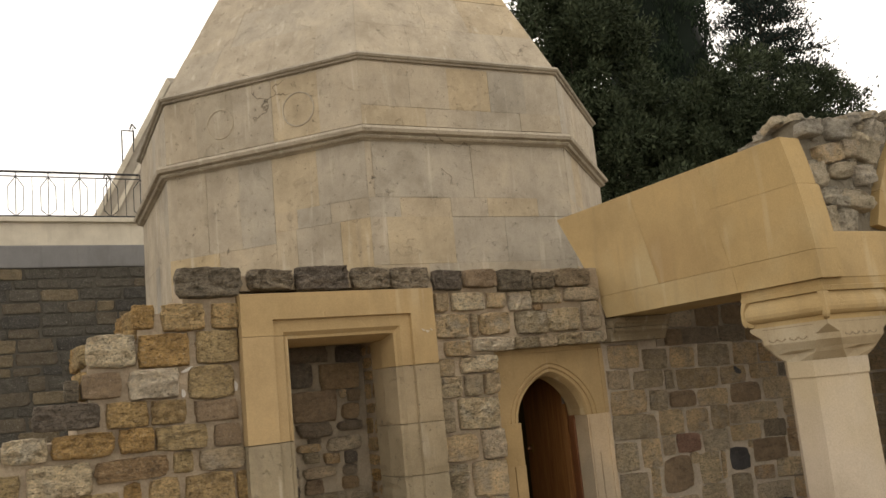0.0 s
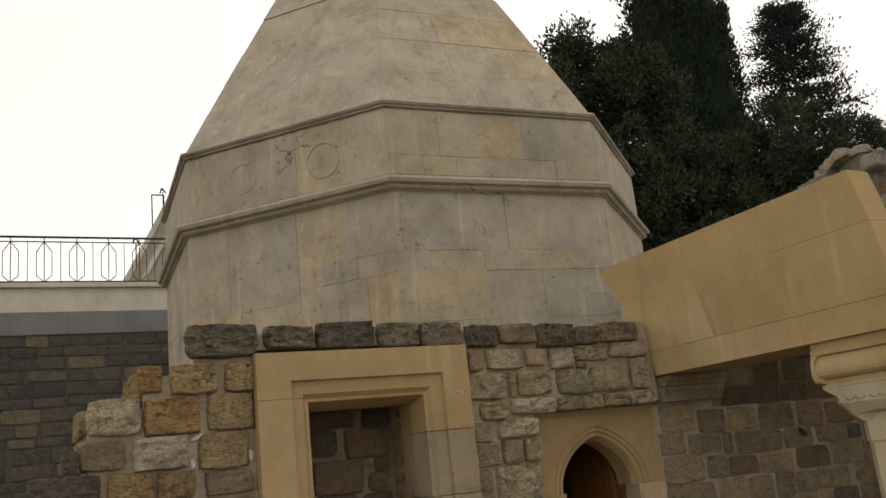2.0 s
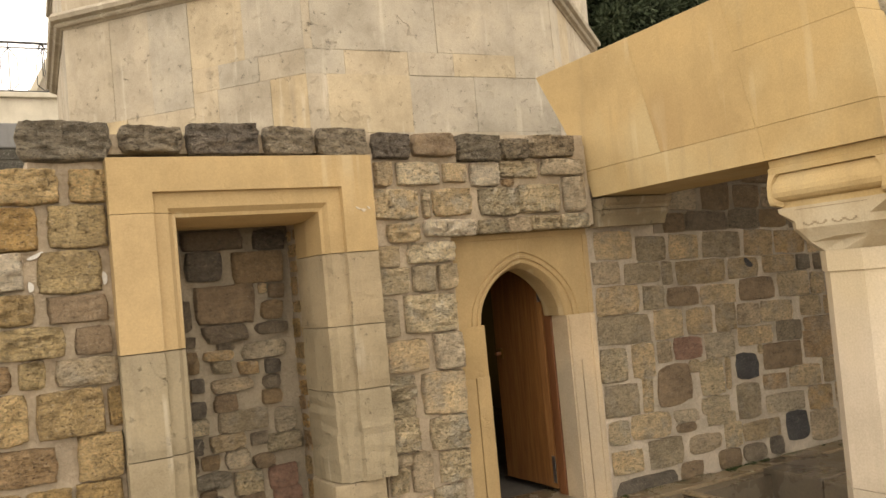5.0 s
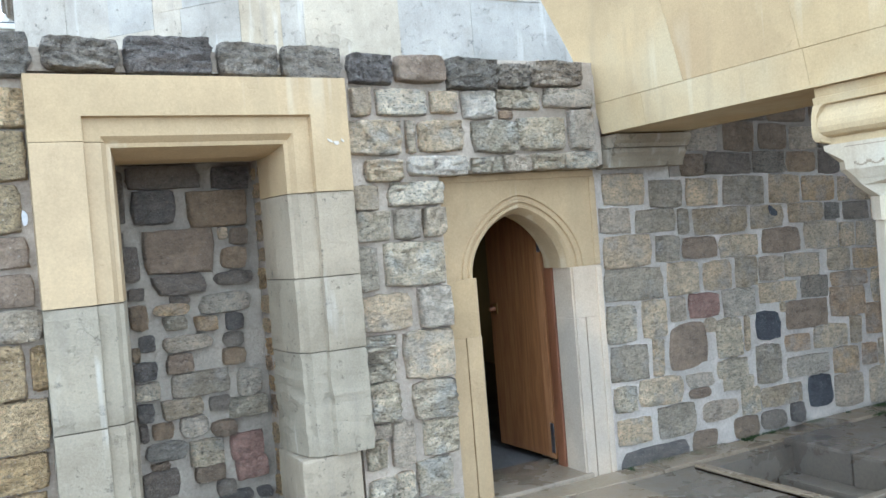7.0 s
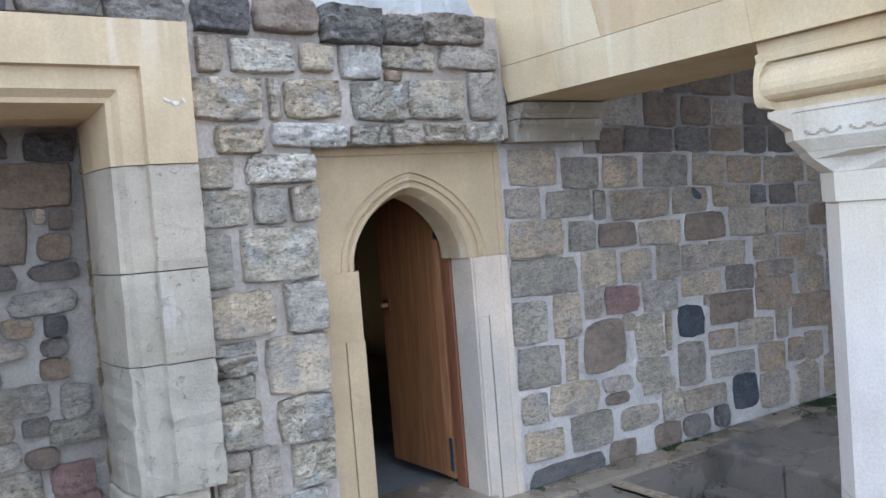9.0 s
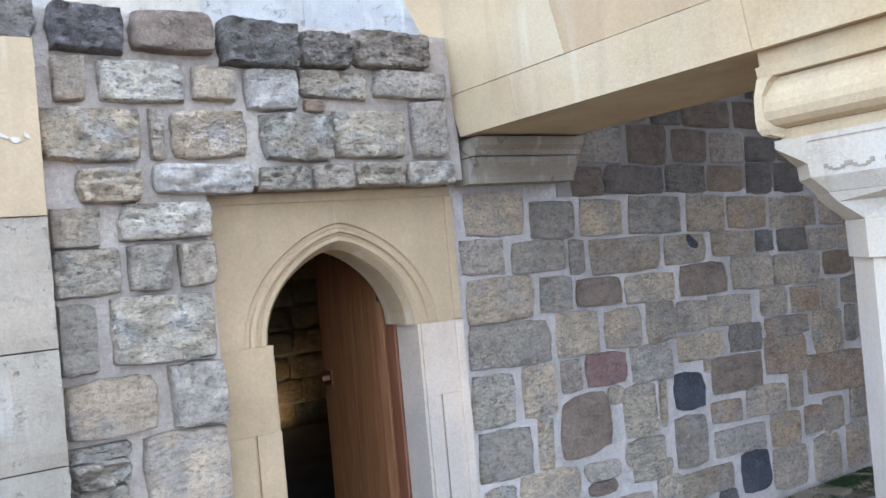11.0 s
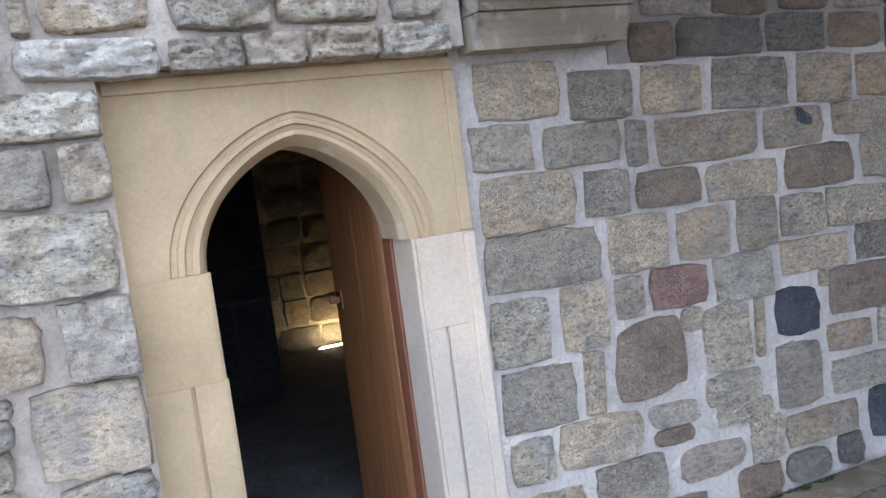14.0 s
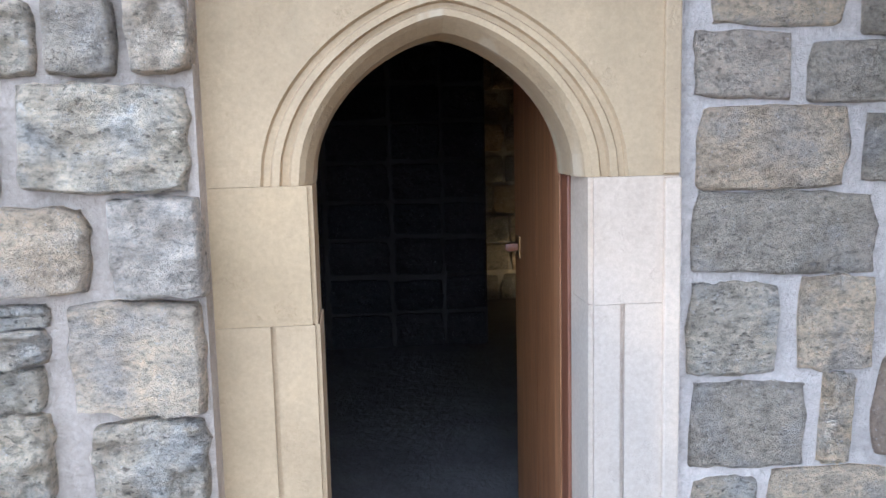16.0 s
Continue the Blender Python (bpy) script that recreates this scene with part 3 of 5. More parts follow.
wear_rng = random.Random(41)
portal = thing("niche_portal", "moulded sandstone niche frame, golden above and grey below", "portal", (2.36, 6.0, 0))
portal.matrix_basis = Matrix()
v, f = loft([portal_ring(-1, 2.175), portal_corner(-1), portal_corner(1), portal_ring(1, 1.892)])
part("lintel", fixed(mesh_of("lintel", v, f)), M_yellow, portal, "golden sandstone lintel")
for side, z0, z1, mat, text in ((-1, 1.427, 2.172, M_yellow, "golden sandstone block"), (-1, 0.862, 1.4215, M_jamb, ""), (-1, -0.02, 0.8565, M_jamb, ""),
                                (1, 1.4525, 1.8885, M_jamb, ""), (1, 1.066, 1.4475, M_jamb, ""), (1, 0.521, 1.061, M_jamb, "rough-faced grey block")):
    worn = 0.0 if mat is M_yellow else 0.006 if text else 0.0014
    rows = max(2, round((z1 - z0) / 0.045)) if worn else 1
    rings = []
    for k in range(rows + 1):
        ends = 0.006 if worn and k in (0, rows) else 0.0
        rings.append([(x + worn * wear_rng.uniform(-1, 1), y + ends + worn * wear_rng.uniform(-0.4, 1), z) for x, y, z in portal_ring(side, z0 + (z1 - z0) * k / rows)])
    v, f = loft(rings)
    part("jamb_block", fixed(mesh_of("jamb_block", v, f)), mat, portal, text)
part("plinth_block", box_bm(2.74, 3.07, 6.03, 6.44, -0.02, 0.515, 0.015), M_jamb, portal, "pale plain plinth block")

# coping and courses left of, above and beside the niche


def cap_stones(kinds, spans):
    lay(front, WALL_Y - 0.005, 0.065, 0.5, 0.011, kinds, spans)


def front_stones(kinds, spans):
    lay(front, WALL_Y, 0.055, 0.5, 0.007, kinds, spans)


cap_stones("kkkkkkbkkk", [(1.18, 1.65, 2.480, 2.690), (1.69, 2.03, 2.523, 2.663), (2.06, 2.46, 2.509, 2.685), (2.50, 2.81, 2.501, 2.665), (2.83, 3.16, 2.491, 2.662), (3.20, 3.44, 2.473, 2.628), (3.48, 3.78, 2.484, 2.629), (3.80, 4.12, 2.445, 2.619), (4.13, 4.35, 2.457, 2.588), (4.37, 4.77, 2.471, 2.620)])
front_stones("wwwswwbcwKkw", [(0.89, 1.03, 2.283, 2.443), (1.08, 1.37, 2.256, 2.436), (1.42, 1.61, 2.255, 2.430), (0.59, 0.90, 2.032, 2.251), (0.92, 1.26, 2.016, 2.239), (1.30, 1.60, 2.014, 2.243), (0.56, 0.81, 1.833, 2.005), (0.85, 1.18, 1.810, 2.004), (1.23, 1.56, 1.774, 2.002), (0.46, 0.54, 1.834, 1.967), (0.26, 0.67, 1.651, 1.821), (0.71, 0.97, 1.639, 1.798)])
front_stones("wbswwwbswwgw", [(0.99, 1.22, 1.635, 1.786), (1.27, 1.57, 1.629, 1.762), (0.09, 0.35, 1.472, 1.623), (0.37, 0.75, 1.472, 1.622), (0.78, 1.00, 1.466, 1.621), (1.01, 1.35, 1.455, 1.617), (1.40, 1.58, 1.446, 1.595), (0.23, 0.61, 1.241, 1.447), (0.63, 1.08, 1.296, 1.430), (1.12, 1.24, 1.306, 1.441), (1.29, 1.61, 1.290, 1.434), (0.80, 0.90, 1.050, 1.274)])
front_stones("wwwww", [(0.95, 1.15, 1.028, 1.280), (1.19, 1.52, 1.036, 1.278), (1.54, 1.61, 1.059, 1.265), (0.89, 1.28, 0.823, 1.004), (1.37, 1.60, 0.791, 1.024)])
for z0, z1, breaks in ((1.25, 1.43, [-0.35, -0.05, 0.2]), (1.02, 1.23, [-0.75, -0.1, 0.28, 0.52, 0.78]),
                       (0.84, 1.01, [-1.4, -0.8, -0.3, 0.1, 0.59, 0.87]), (0.62, 0.8, [-2.2, -1.5, -0.9, -0.3, 0.25, 0.7, 1.1, 1.34, 1.59]),
                       (0.4, 0.61, [-2.6, -1.9, -1.3, -0.7, 0.0, 0.5, 0.95, 1.3, 1.58]), (0.18, 0.39, [-2.6, -2.0, -1.2, -0.6, 0.1, 0.6, 1.0, 1.25, 1.6]),
                       (-0.02, 0.17, [-2.6, -1.8, -1.1, -0.5, 0.0, 0.45, 0.9, 1.35, 1.6])):
    course(front, M_warm, z0, z1, breaks, WALL_Y, 0.05)
stone(front, M_warm, -0.2, 0.07, 1.45, 1.62, WALL_Y, 0.05)
for x0, z0, z1 in ((0.92, 2.2, 2.43), (0.6, 1.62, 2.22), (0.05, 1.05, 1.6), (-0.78, 0.75, 1.26)):
    fill(front, M_warm, 0.0, 0.68, z0, z1, 0.0, 0.3, 0.2, False, 0.05, 0.003, Matrix.Translation((x0, BACK_Y, 0)) @ pose(0, 0, 0, 0, 0, -90))
# above the door
front_stones("gsgcstGsgsss", [(3.20, 3.30, 2.300, 2.447), (3.34, 3.66, 2.299, 2.446), (3.69, 3.85, 2.309, 2.429), (3.89, 4.11, 2.279, 2.440), (4.13, 4.43, 2.333, 2.443), (4.47, 4.83, 2.339, 2.450), (4.14, 4.23, 2.273, 2.321), (3.13, 3.48, 2.083, 2.269), (3.52, 3.56, 2.082, 2.270), (3.59, 3.89, 2.089, 2.268), (3.94, 4.25, 2.075, 2.261), (4.26, 4.60, 2.078, 2.278)])
front_stones("tscstss", [(4.64, 4.82, 2.080, 2.321), (3.25, 3.47, 1.935, 2.055), (3.51, 3.90, 1.958, 2.064), (3.93, 4.14, 1.961, 2.048), (4.15, 4.33, 1.961, 2.055), (4.35, 4.57, 1.965, 2.058), (4.59, 4.84, 1.963, 2.060)])
# pier between niche and door
front_stones("gssgggpgtspp", [(3.15, 3.31, 1.785, 1.916), (3.38, 3.72, 1.791, 1.926), (3.15, 3.37, 1.611, 1.773), (3.40, 3.55, 1.606, 1.776), (3.58, 3.71, 1.616, 1.779), (3.15, 3.27, 1.344, 1.586), (3.31, 3.70, 1.348, 1.594), (3.14, 3.46, 1.120, 1.318), (3.51, 3.71, 1.105, 1.336), (3.15, 3.35, 1.046, 1.091), (3.15, 3.35, 0.957, 1.034), (3.15, 3.33, 0.847, 0.945)])
front_stones("gssttsps", [(3.39, 3.70, 0.818, 1.093), (3.15, 3.34, 0.623, 0.835), (3.43, 3.70, 0.595, 0.805), (3.13, 3.27, 0.542, 0.611), (3.28, 3.41, 0.355, 0.610), (3.48, 3.69, 0.384, 0.583), (3.13, 3.23, 0.380, 0.530), (3.42, 3.63, 0.172, 0.372)])
for z0, z1, breaks in ((0.17, 0.33, [3.12, 3.28, 3.4]), (-0.02, 0.16, [3.1, 3.3, 3.7])):
    course(front, M_shelly, z0, z1, breaks, WALL_Y, 0.05)
# rubble inside the niche, mostly in dark brown stone on brown mortar
niche = setting("wall_niche", box_bm(1.98, 2.82, 6.78, BACK_Y + 0.5, -0.4, 2.46), M_brown_mortar, "rough brown rubble wall at the back of the niche", "wall")


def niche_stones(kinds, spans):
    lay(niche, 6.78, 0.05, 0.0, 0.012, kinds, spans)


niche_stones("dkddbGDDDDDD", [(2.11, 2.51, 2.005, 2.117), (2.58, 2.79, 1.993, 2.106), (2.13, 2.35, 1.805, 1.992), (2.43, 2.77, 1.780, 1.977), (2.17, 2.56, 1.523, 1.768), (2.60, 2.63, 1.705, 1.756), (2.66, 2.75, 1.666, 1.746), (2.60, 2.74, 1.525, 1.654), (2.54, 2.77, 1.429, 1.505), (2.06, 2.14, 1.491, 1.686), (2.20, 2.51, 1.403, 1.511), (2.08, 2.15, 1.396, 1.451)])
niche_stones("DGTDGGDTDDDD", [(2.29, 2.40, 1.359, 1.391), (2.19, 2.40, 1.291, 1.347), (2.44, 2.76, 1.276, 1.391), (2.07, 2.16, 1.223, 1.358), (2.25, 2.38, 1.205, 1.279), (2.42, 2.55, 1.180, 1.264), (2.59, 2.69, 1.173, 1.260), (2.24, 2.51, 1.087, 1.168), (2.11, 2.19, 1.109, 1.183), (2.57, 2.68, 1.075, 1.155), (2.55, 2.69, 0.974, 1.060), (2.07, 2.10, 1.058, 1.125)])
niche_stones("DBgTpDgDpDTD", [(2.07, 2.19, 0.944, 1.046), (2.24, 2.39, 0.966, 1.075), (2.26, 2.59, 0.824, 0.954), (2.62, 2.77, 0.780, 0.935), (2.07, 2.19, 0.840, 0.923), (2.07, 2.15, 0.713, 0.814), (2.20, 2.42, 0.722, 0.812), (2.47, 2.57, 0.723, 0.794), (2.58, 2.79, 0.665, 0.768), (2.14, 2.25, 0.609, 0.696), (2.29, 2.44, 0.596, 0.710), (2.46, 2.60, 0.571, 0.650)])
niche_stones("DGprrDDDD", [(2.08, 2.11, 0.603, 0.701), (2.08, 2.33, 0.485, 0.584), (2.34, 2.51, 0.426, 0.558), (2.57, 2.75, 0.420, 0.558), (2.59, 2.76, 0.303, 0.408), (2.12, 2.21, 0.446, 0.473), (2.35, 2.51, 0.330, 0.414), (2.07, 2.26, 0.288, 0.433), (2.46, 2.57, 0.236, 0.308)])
fill(niche, M_dark_brown, 2.0, 2.79, -0.02, 0.24, 6.78, 0.17, 0.09, True, 0.05)
stone(niche, M_dark_brown, 1.99, 2.08, 1.53, 1.79, 6.78, 0.045)
stone(niche, M_dark_brown, 1.99, 2.1, 1.81, 2.12, 6.78, 0.045)
to_right = Matrix.Translation((2.84, 6.42, 0)) @ pose(0, 0, 0, 0, 0, -90)
fill(front, M_warm, -0.36, 0.0, -0.02, 2.1, 0.0, 0.16, 0.14, True, 0.03, 0.008, to_right)
to_left = Matrix.Translation((1.96, 6.42, 0)) @ pose(0, 0, 0, 0, 0, 90)
fill(front, M_warm, 0.0, 0.36, -0.02, 2.1, 0.0, 0.16, 0.14, True, 0.03, 0.008, to_left)

# ---------------------------------------------------------------- door surround with its pointed arch
CX, SPRING, FACE = 4.296, 1.345, 6.195


def arch(half, rise, y, steps=16, spring=SPRING):
    pts = []
    for i in range(steps + 1):
        u = (i / steps) ** 1.5
        pts.append((CX - half * (1 - u), y, spring + rise * math.sqrt(max(0.0, 1 - (1 - u) ** 1.5))))
    return pts + [(2 * CX - x, y_, z) for x, y_, z in reversed(pts[:-1])]


surround = thing("door_surround", "golden sandstone door surround with a moulded pointed arch", "door surround")
inner = arch(0.458, 0.478, FACE)
top, left, right = 1.975, 3.70, 4.884
outer = []
for i, (x, y, z) in enumerate(inner):
    k = abs(i - 16) / 16.0
    sx = left if i < 16 else right
    outer.append((CX + (sx - CX) * min(1.0, k * 1.9), FACE, SPRING + (top - SPRING) * min(1.0, (1 - k) * 2.1)))
rings = [[(x, FACE + 0.26, z) for x, y, z in outer], outer, inner]
for half, rise, y in ((0.452, 0.472, FACE + 0.012), (0.436, 0.458, FACE + 0.012), (0.431, 0.453, FACE + 0.002), (0.412, 0.438, FACE + 0.0), (0.408, 0.434, FACE + 0.016), (0.392, 0.422, FACE + 0.018),
                      (0.385, 0.417, FACE + 0.006), (0.366, 0.402, FACE + 0.006), (0.352, 0.392, FACE + 0.024), (0.335, 0.368, FACE + 0.075), (0.335, 0.368, FACE + 0.26)):
    rings.append(arch(half, rise, y))
v, f = loft(rings, False, False)
k = len(inner)
f.append([r * k for r in range(len(rings))])
f.append([r * k + k - 1 for r in range(len(rings))])
head_ob = part("arch_head", fixed(mesh_of("arch_head", v, f)), M_yellow, surround, "golden sandstone arch head with fine mouldings")
part("cornice_strip", box_bm(3.725, 4.875, FACE - 0.012, FACE + 0.1, 1.915, 1.957, 0.004), M_yellow, surround)
part("edge_strip", box_bm(4.842, 4.884, FACE - 0.01, FACE + 0.1, 1.35, 1.912, 0.004), M_yellow, surround)


def jamb(x0, x1, z0, z1, groove, mat, chip):
    """A jamb block with a thin upright groove that starts at its lower part."""
    bm = bmesh.new()
    if groove:
        g0, g1 = groove
        poly = [(x0, FACE), (g0, FACE), (g0, FACE + 0.012), (g1, FACE + 0.012), (g1, FACE), (x1, FACE), (x1, FACE + 0.21), (x0, FACE + 0.21)]
    else:
        poly = [(x0, FACE), (x1, FACE), (x1, FACE + 0.21), (x0, FACE + 0.21)]
    bm = prism(poly, "z", z0, z1)
    edges = [e for e in bm.edges if abs(e.verts[0].co.z - e.verts[1].co.z) > 0.1 and min(abs(e.verts[0].co.x - chip), 9) < 0.001]
    bmesh.ops.bevel(bm, geom=edges, offset=0.012, segments=2, affect="EDGES")
    return bm


part("jamb_block", jamb(3.70, 3.962, 0.998, 1.3442, None, M_yellow, 3.962), M_yellow, surround)
part("jamb_block", jamb(3.70, 3.967, -0.02, 0.997, (3.845, 3.858), M_yellow, 3.967), M_yellow, surround)
part("jamb_block", jamb(4.652, 4.884, 1.0182, 1.3442, None, M_lime, 4.652), M_lime, surround, "pale limestone jamb block")
part("jamb_block", jamb(4.652, 4.884, -0.02, 1.017, (4.733, 4.745), M_lime, 4.652), M_lime, surround, "pale limestone jamb block")
part("threshold", box_bm(3.93, 4.7, FACE - 0.02, FACE + 0.5, -0.05, 0.03, 0.012), M_floor, surround, "worn grey stone threshold")
part("edge_strip", box_bm(4.845, 4.888, FACE - 0.012, FACE + 0.1, -0.02, 1.34, 0.005), M_lime, surround)

# walls of the room behind the door; their near-black colour paints its darkness
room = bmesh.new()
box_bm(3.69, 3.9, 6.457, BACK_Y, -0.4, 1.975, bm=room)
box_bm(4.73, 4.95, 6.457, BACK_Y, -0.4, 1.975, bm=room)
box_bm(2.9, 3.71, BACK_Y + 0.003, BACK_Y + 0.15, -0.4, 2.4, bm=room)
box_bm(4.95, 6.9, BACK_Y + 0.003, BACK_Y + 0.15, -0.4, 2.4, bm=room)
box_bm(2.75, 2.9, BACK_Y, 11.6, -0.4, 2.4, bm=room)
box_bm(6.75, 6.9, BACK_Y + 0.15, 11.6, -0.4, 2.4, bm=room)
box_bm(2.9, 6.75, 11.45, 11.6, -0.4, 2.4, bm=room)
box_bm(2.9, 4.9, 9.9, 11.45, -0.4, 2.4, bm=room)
inside = setting("wall_room", room, M_room, "stone walls of the tomb chamber, coloured near black for its darkness", "wall")
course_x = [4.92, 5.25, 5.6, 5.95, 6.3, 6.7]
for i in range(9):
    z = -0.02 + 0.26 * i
    course(inside, M_dark_brown, z, z + 0.25, [4.92 + 0.0] + [x + rng.uniform(-0.08, 0.08) for x in course_x[1:-1]] + [6.74], 11.45, 0.028, gap=-0.004)
    course(inside, M_room_shade, z, z + 0.25, [2.95, 3.4, 3.8, 4.25, 4.6, 4.9], 9.9, 0.03, gap=0.001)
part("mortar_bed", box_bm(4.905, 6.74, 11.432, 11.46, -0.02, 2.39), M_brown_mortar, inside, "brown mortar")
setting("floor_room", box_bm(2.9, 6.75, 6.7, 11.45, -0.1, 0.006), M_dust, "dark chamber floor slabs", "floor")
setting("ceiling", box_bm(2.75, 6.9, BACK_Y, 11.6, 2.4, 2.5), M_room, "stone chamber ceiling, coloured near black for the unlit room", "ceiling")
strip = thing("floor_lamp_strip", "lit warm uplight strip on the chamber floor", "lamp")
part("housing", box_bm(5.57, 5.95, 11.265, 11.335, -0.02, 0.012, 0.003), M_iron, strip)
part("diffuser", box_bm(5.58, 5.94, 11.288, 11.312, 0.012, 0.022, 0.003), glow, strip, "glowing warm diffuser")
lamp = new("uplight", bpy.data.lights.new("uplight", "AREA"))
lamp.data.shape, lamp.data.size, lamp.data.size_y, lamp.data.energy, lamp.data.color = "RECTANGLE", 0.3, 0.05, 1.2, (1.0, 0.66, 0.22)
lamp.matrix_world = look((5.78, 11.3, 0.04), (5.78, 11.47, 1.0))

# wooden door, open into the room
leaf = thing("door_1", "varnished orange-brown wooden door standing open inward", "door")
tagged(leaf, kind="structure")
swing = Matrix.Translation((4.678, 6.52, 0)) @ pose(0, 0, 0, 0, 0, 92)
for a, b in ((0.0, 0.33), (0.3315, 0.665)):
    part("panel", box_bm(a, b, -0.022, 0.022, 0.06, 1.80, 0.0015), M_wood, leaf, m=swing)
part("edge_stile", box_bm(0.0, 0.07, 0.0225, 0.03, 0.06, 1.80, 0.002), M_wood_light, leaf, "paler hinge stile", m=swing)
knob = part("knob", box_bm(0.585, 0.615, 0.02, 0.075, 1.035, 1.065, 0.012), M_wood_red, leaf, "small round wooden knob", m=swing)
part("kick_hinge", box_bm(-0.004, 0.032, 0.03, 0.036, 0.1, 0.3, 0.002), M_steel, leaf, "worn steel hinge", m=swing)
part("kick_hinge", box_bm(-0.004, 0.032, 0.03, 0.036, 1.45, 1.6, 0.002), M_steel, leaf, "worn steel hinge", m=swing)
part("rosette", box_bm(0.57, 0.63, 0.022, 0.028, 1.01, 1.09, 0.004), M_brass, knob, "dull brass rosette plate")
casing = thing("door_frame", "red-brown varnished wooden door frame", "door frame")
tagged(casing, kind="structure")
part("post", box_bm(4.646, 4.735, 6.41, 6.495, -0.02, 1.9, 0.005), M_wood_red, casing)
part("post", box_bm(3.895, 3.94, 6.465, 6.53, -0.02, 1.9, 0.005), M_wood_red, casing)
part("head", box_bm(3.94, 4.682, 6.465, 6.53, 1.84, 1.9, 0.005), M_wood_red, casing)

# ---------------------------------------------------------------- the wall beyond the door, under the broken vault
RIGHT_Y = 6.225
bm = bmesh.new()
box_bm(4.89, 5.16, RIGHT_Y, BACK_Y - 0.01, -0.4, 2.36, bm=bm)
box_bm(5.16, 9.6, RIGHT_Y, 6.6, -0.4, 2.9, bm=bm)
right_wall = setting("wall_right", bm, M_white_mortar, "grey-brown field stone wall with wide pale mortar joints", "wall")


def right_stones(kinds, spans):
    lay(right_wall, RIGHT_Y, 0.028, 1.6, 0.0095, kinds, spans)


# upper and far stones: browner stone, plus vault shade put into the colour
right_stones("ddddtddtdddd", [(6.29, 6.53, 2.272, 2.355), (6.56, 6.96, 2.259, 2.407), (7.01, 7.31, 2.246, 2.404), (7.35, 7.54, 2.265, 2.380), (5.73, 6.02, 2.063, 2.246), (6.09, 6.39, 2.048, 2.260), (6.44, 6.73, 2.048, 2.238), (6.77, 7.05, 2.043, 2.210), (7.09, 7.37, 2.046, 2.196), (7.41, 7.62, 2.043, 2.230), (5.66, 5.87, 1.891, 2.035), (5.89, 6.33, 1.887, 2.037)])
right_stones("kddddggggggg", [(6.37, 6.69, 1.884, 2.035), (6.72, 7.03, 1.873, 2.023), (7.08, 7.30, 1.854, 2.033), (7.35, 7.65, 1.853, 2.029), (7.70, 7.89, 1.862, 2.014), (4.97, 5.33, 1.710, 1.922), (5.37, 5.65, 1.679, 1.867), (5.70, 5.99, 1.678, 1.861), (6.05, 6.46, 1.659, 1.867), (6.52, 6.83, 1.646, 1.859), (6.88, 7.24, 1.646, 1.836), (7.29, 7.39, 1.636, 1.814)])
right_stones("gggtggggggdg", [(7.43, 7.74, 1.630, 1.816), (7.80, 8.11, 1.620, 1.812), (8.17, 8.41, 1.622, 1.788), (4.93, 5.18, 1.540, 1.698), (5.23, 5.58, 1.521, 1.667), (5.61, 5.69, 1.491, 1.661), (5.74, 6.26, 1.472, 1.647), (6.31, 6.65, 1.477, 1.634), (6.70, 7.08, 1.498, 1.634), (7.12, 7.26, 1.501, 1.619), (7.33, 7.62, 1.475, 1.613), (7.67, 7.94, 1.463, 1.599)])
right_stones("ggggbgbgggdg", [(8.00, 8.16, 1.455, 1.591), (8.21, 8.38, 1.456, 1.589), (4.94, 5.35, 1.301, 1.509), (5.39, 5.58, 1.311, 1.486), (5.63, 5.94, 1.309, 1.454), (5.98, 6.36, 1.293, 1.442), (6.41, 6.80, 1.283, 1.465), (6.86, 7.22, 1.278, 1.483), (7.27, 7.42, 1.277, 1.457), (7.47, 7.73, 1.258, 1.451), (7.79, 8.07, 1.292, 1.443), (8.13, 8.35, 1.274, 1.438)])
right_stones("ggggtgggggpg", [(4.93, 5.43, 1.076, 1.287), (5.47, 5.75, 1.077, 1.293), (5.80, 6.07, 1.076, 1.277), (6.12, 6.33, 1.069, 1.281), (6.36, 6.60, 1.087, 1.258), (6.63, 7.01, 1.092, 1.257), (7.11, 7.36, 1.095, 1.265), (7.41, 7.69, 1.087, 1.237), (7.74, 7.88, 1.085, 1.270), (7.95, 8.32, 1.094, 1.262), (4.92, 5.16, 0.807, 1.058), (5.23, 5.43, 0.811, 1.064)])
right_stones("trtgkggpggBG", [(5.48, 5.60, 0.899, 1.050), (5.65, 5.93, 0.896, 1.061), (5.97, 6.28, 0.870, 1.057), (6.34, 6.74, 0.927, 1.065), (6.79, 7.08, 0.917, 1.080), (7.12, 7.54, 0.969, 1.071), (7.10, 7.50, 0.733, 0.957), (7.61, 7.92, 0.796, 1.073), (7.98, 8.10, 0.843, 1.076), (8.17, 8.29, 0.891, 1.082), (5.45, 5.77, 0.568, 0.868), (5.78, 5.88, 0.784, 0.884)])
right_stones("pgSbGgggggpT", [(5.89, 6.12, 0.577, 0.857), (6.17, 6.20, 0.604, 0.858), (6.29, 6.54, 0.637, 0.881), (6.60, 7.05, 0.695, 0.905), (6.55, 6.59, 0.841, 0.910), (6.57, 6.83, 0.535, 0.653), (6.89, 7.26, 0.514, 0.683), (7.32, 7.43, 0.503, 0.721), (7.51, 8.22, 0.531, 0.784), (4.93, 5.25, 0.551, 0.789), (5.30, 5.37, 0.548, 0.799), (5.57, 5.82, 0.419, 0.517)])
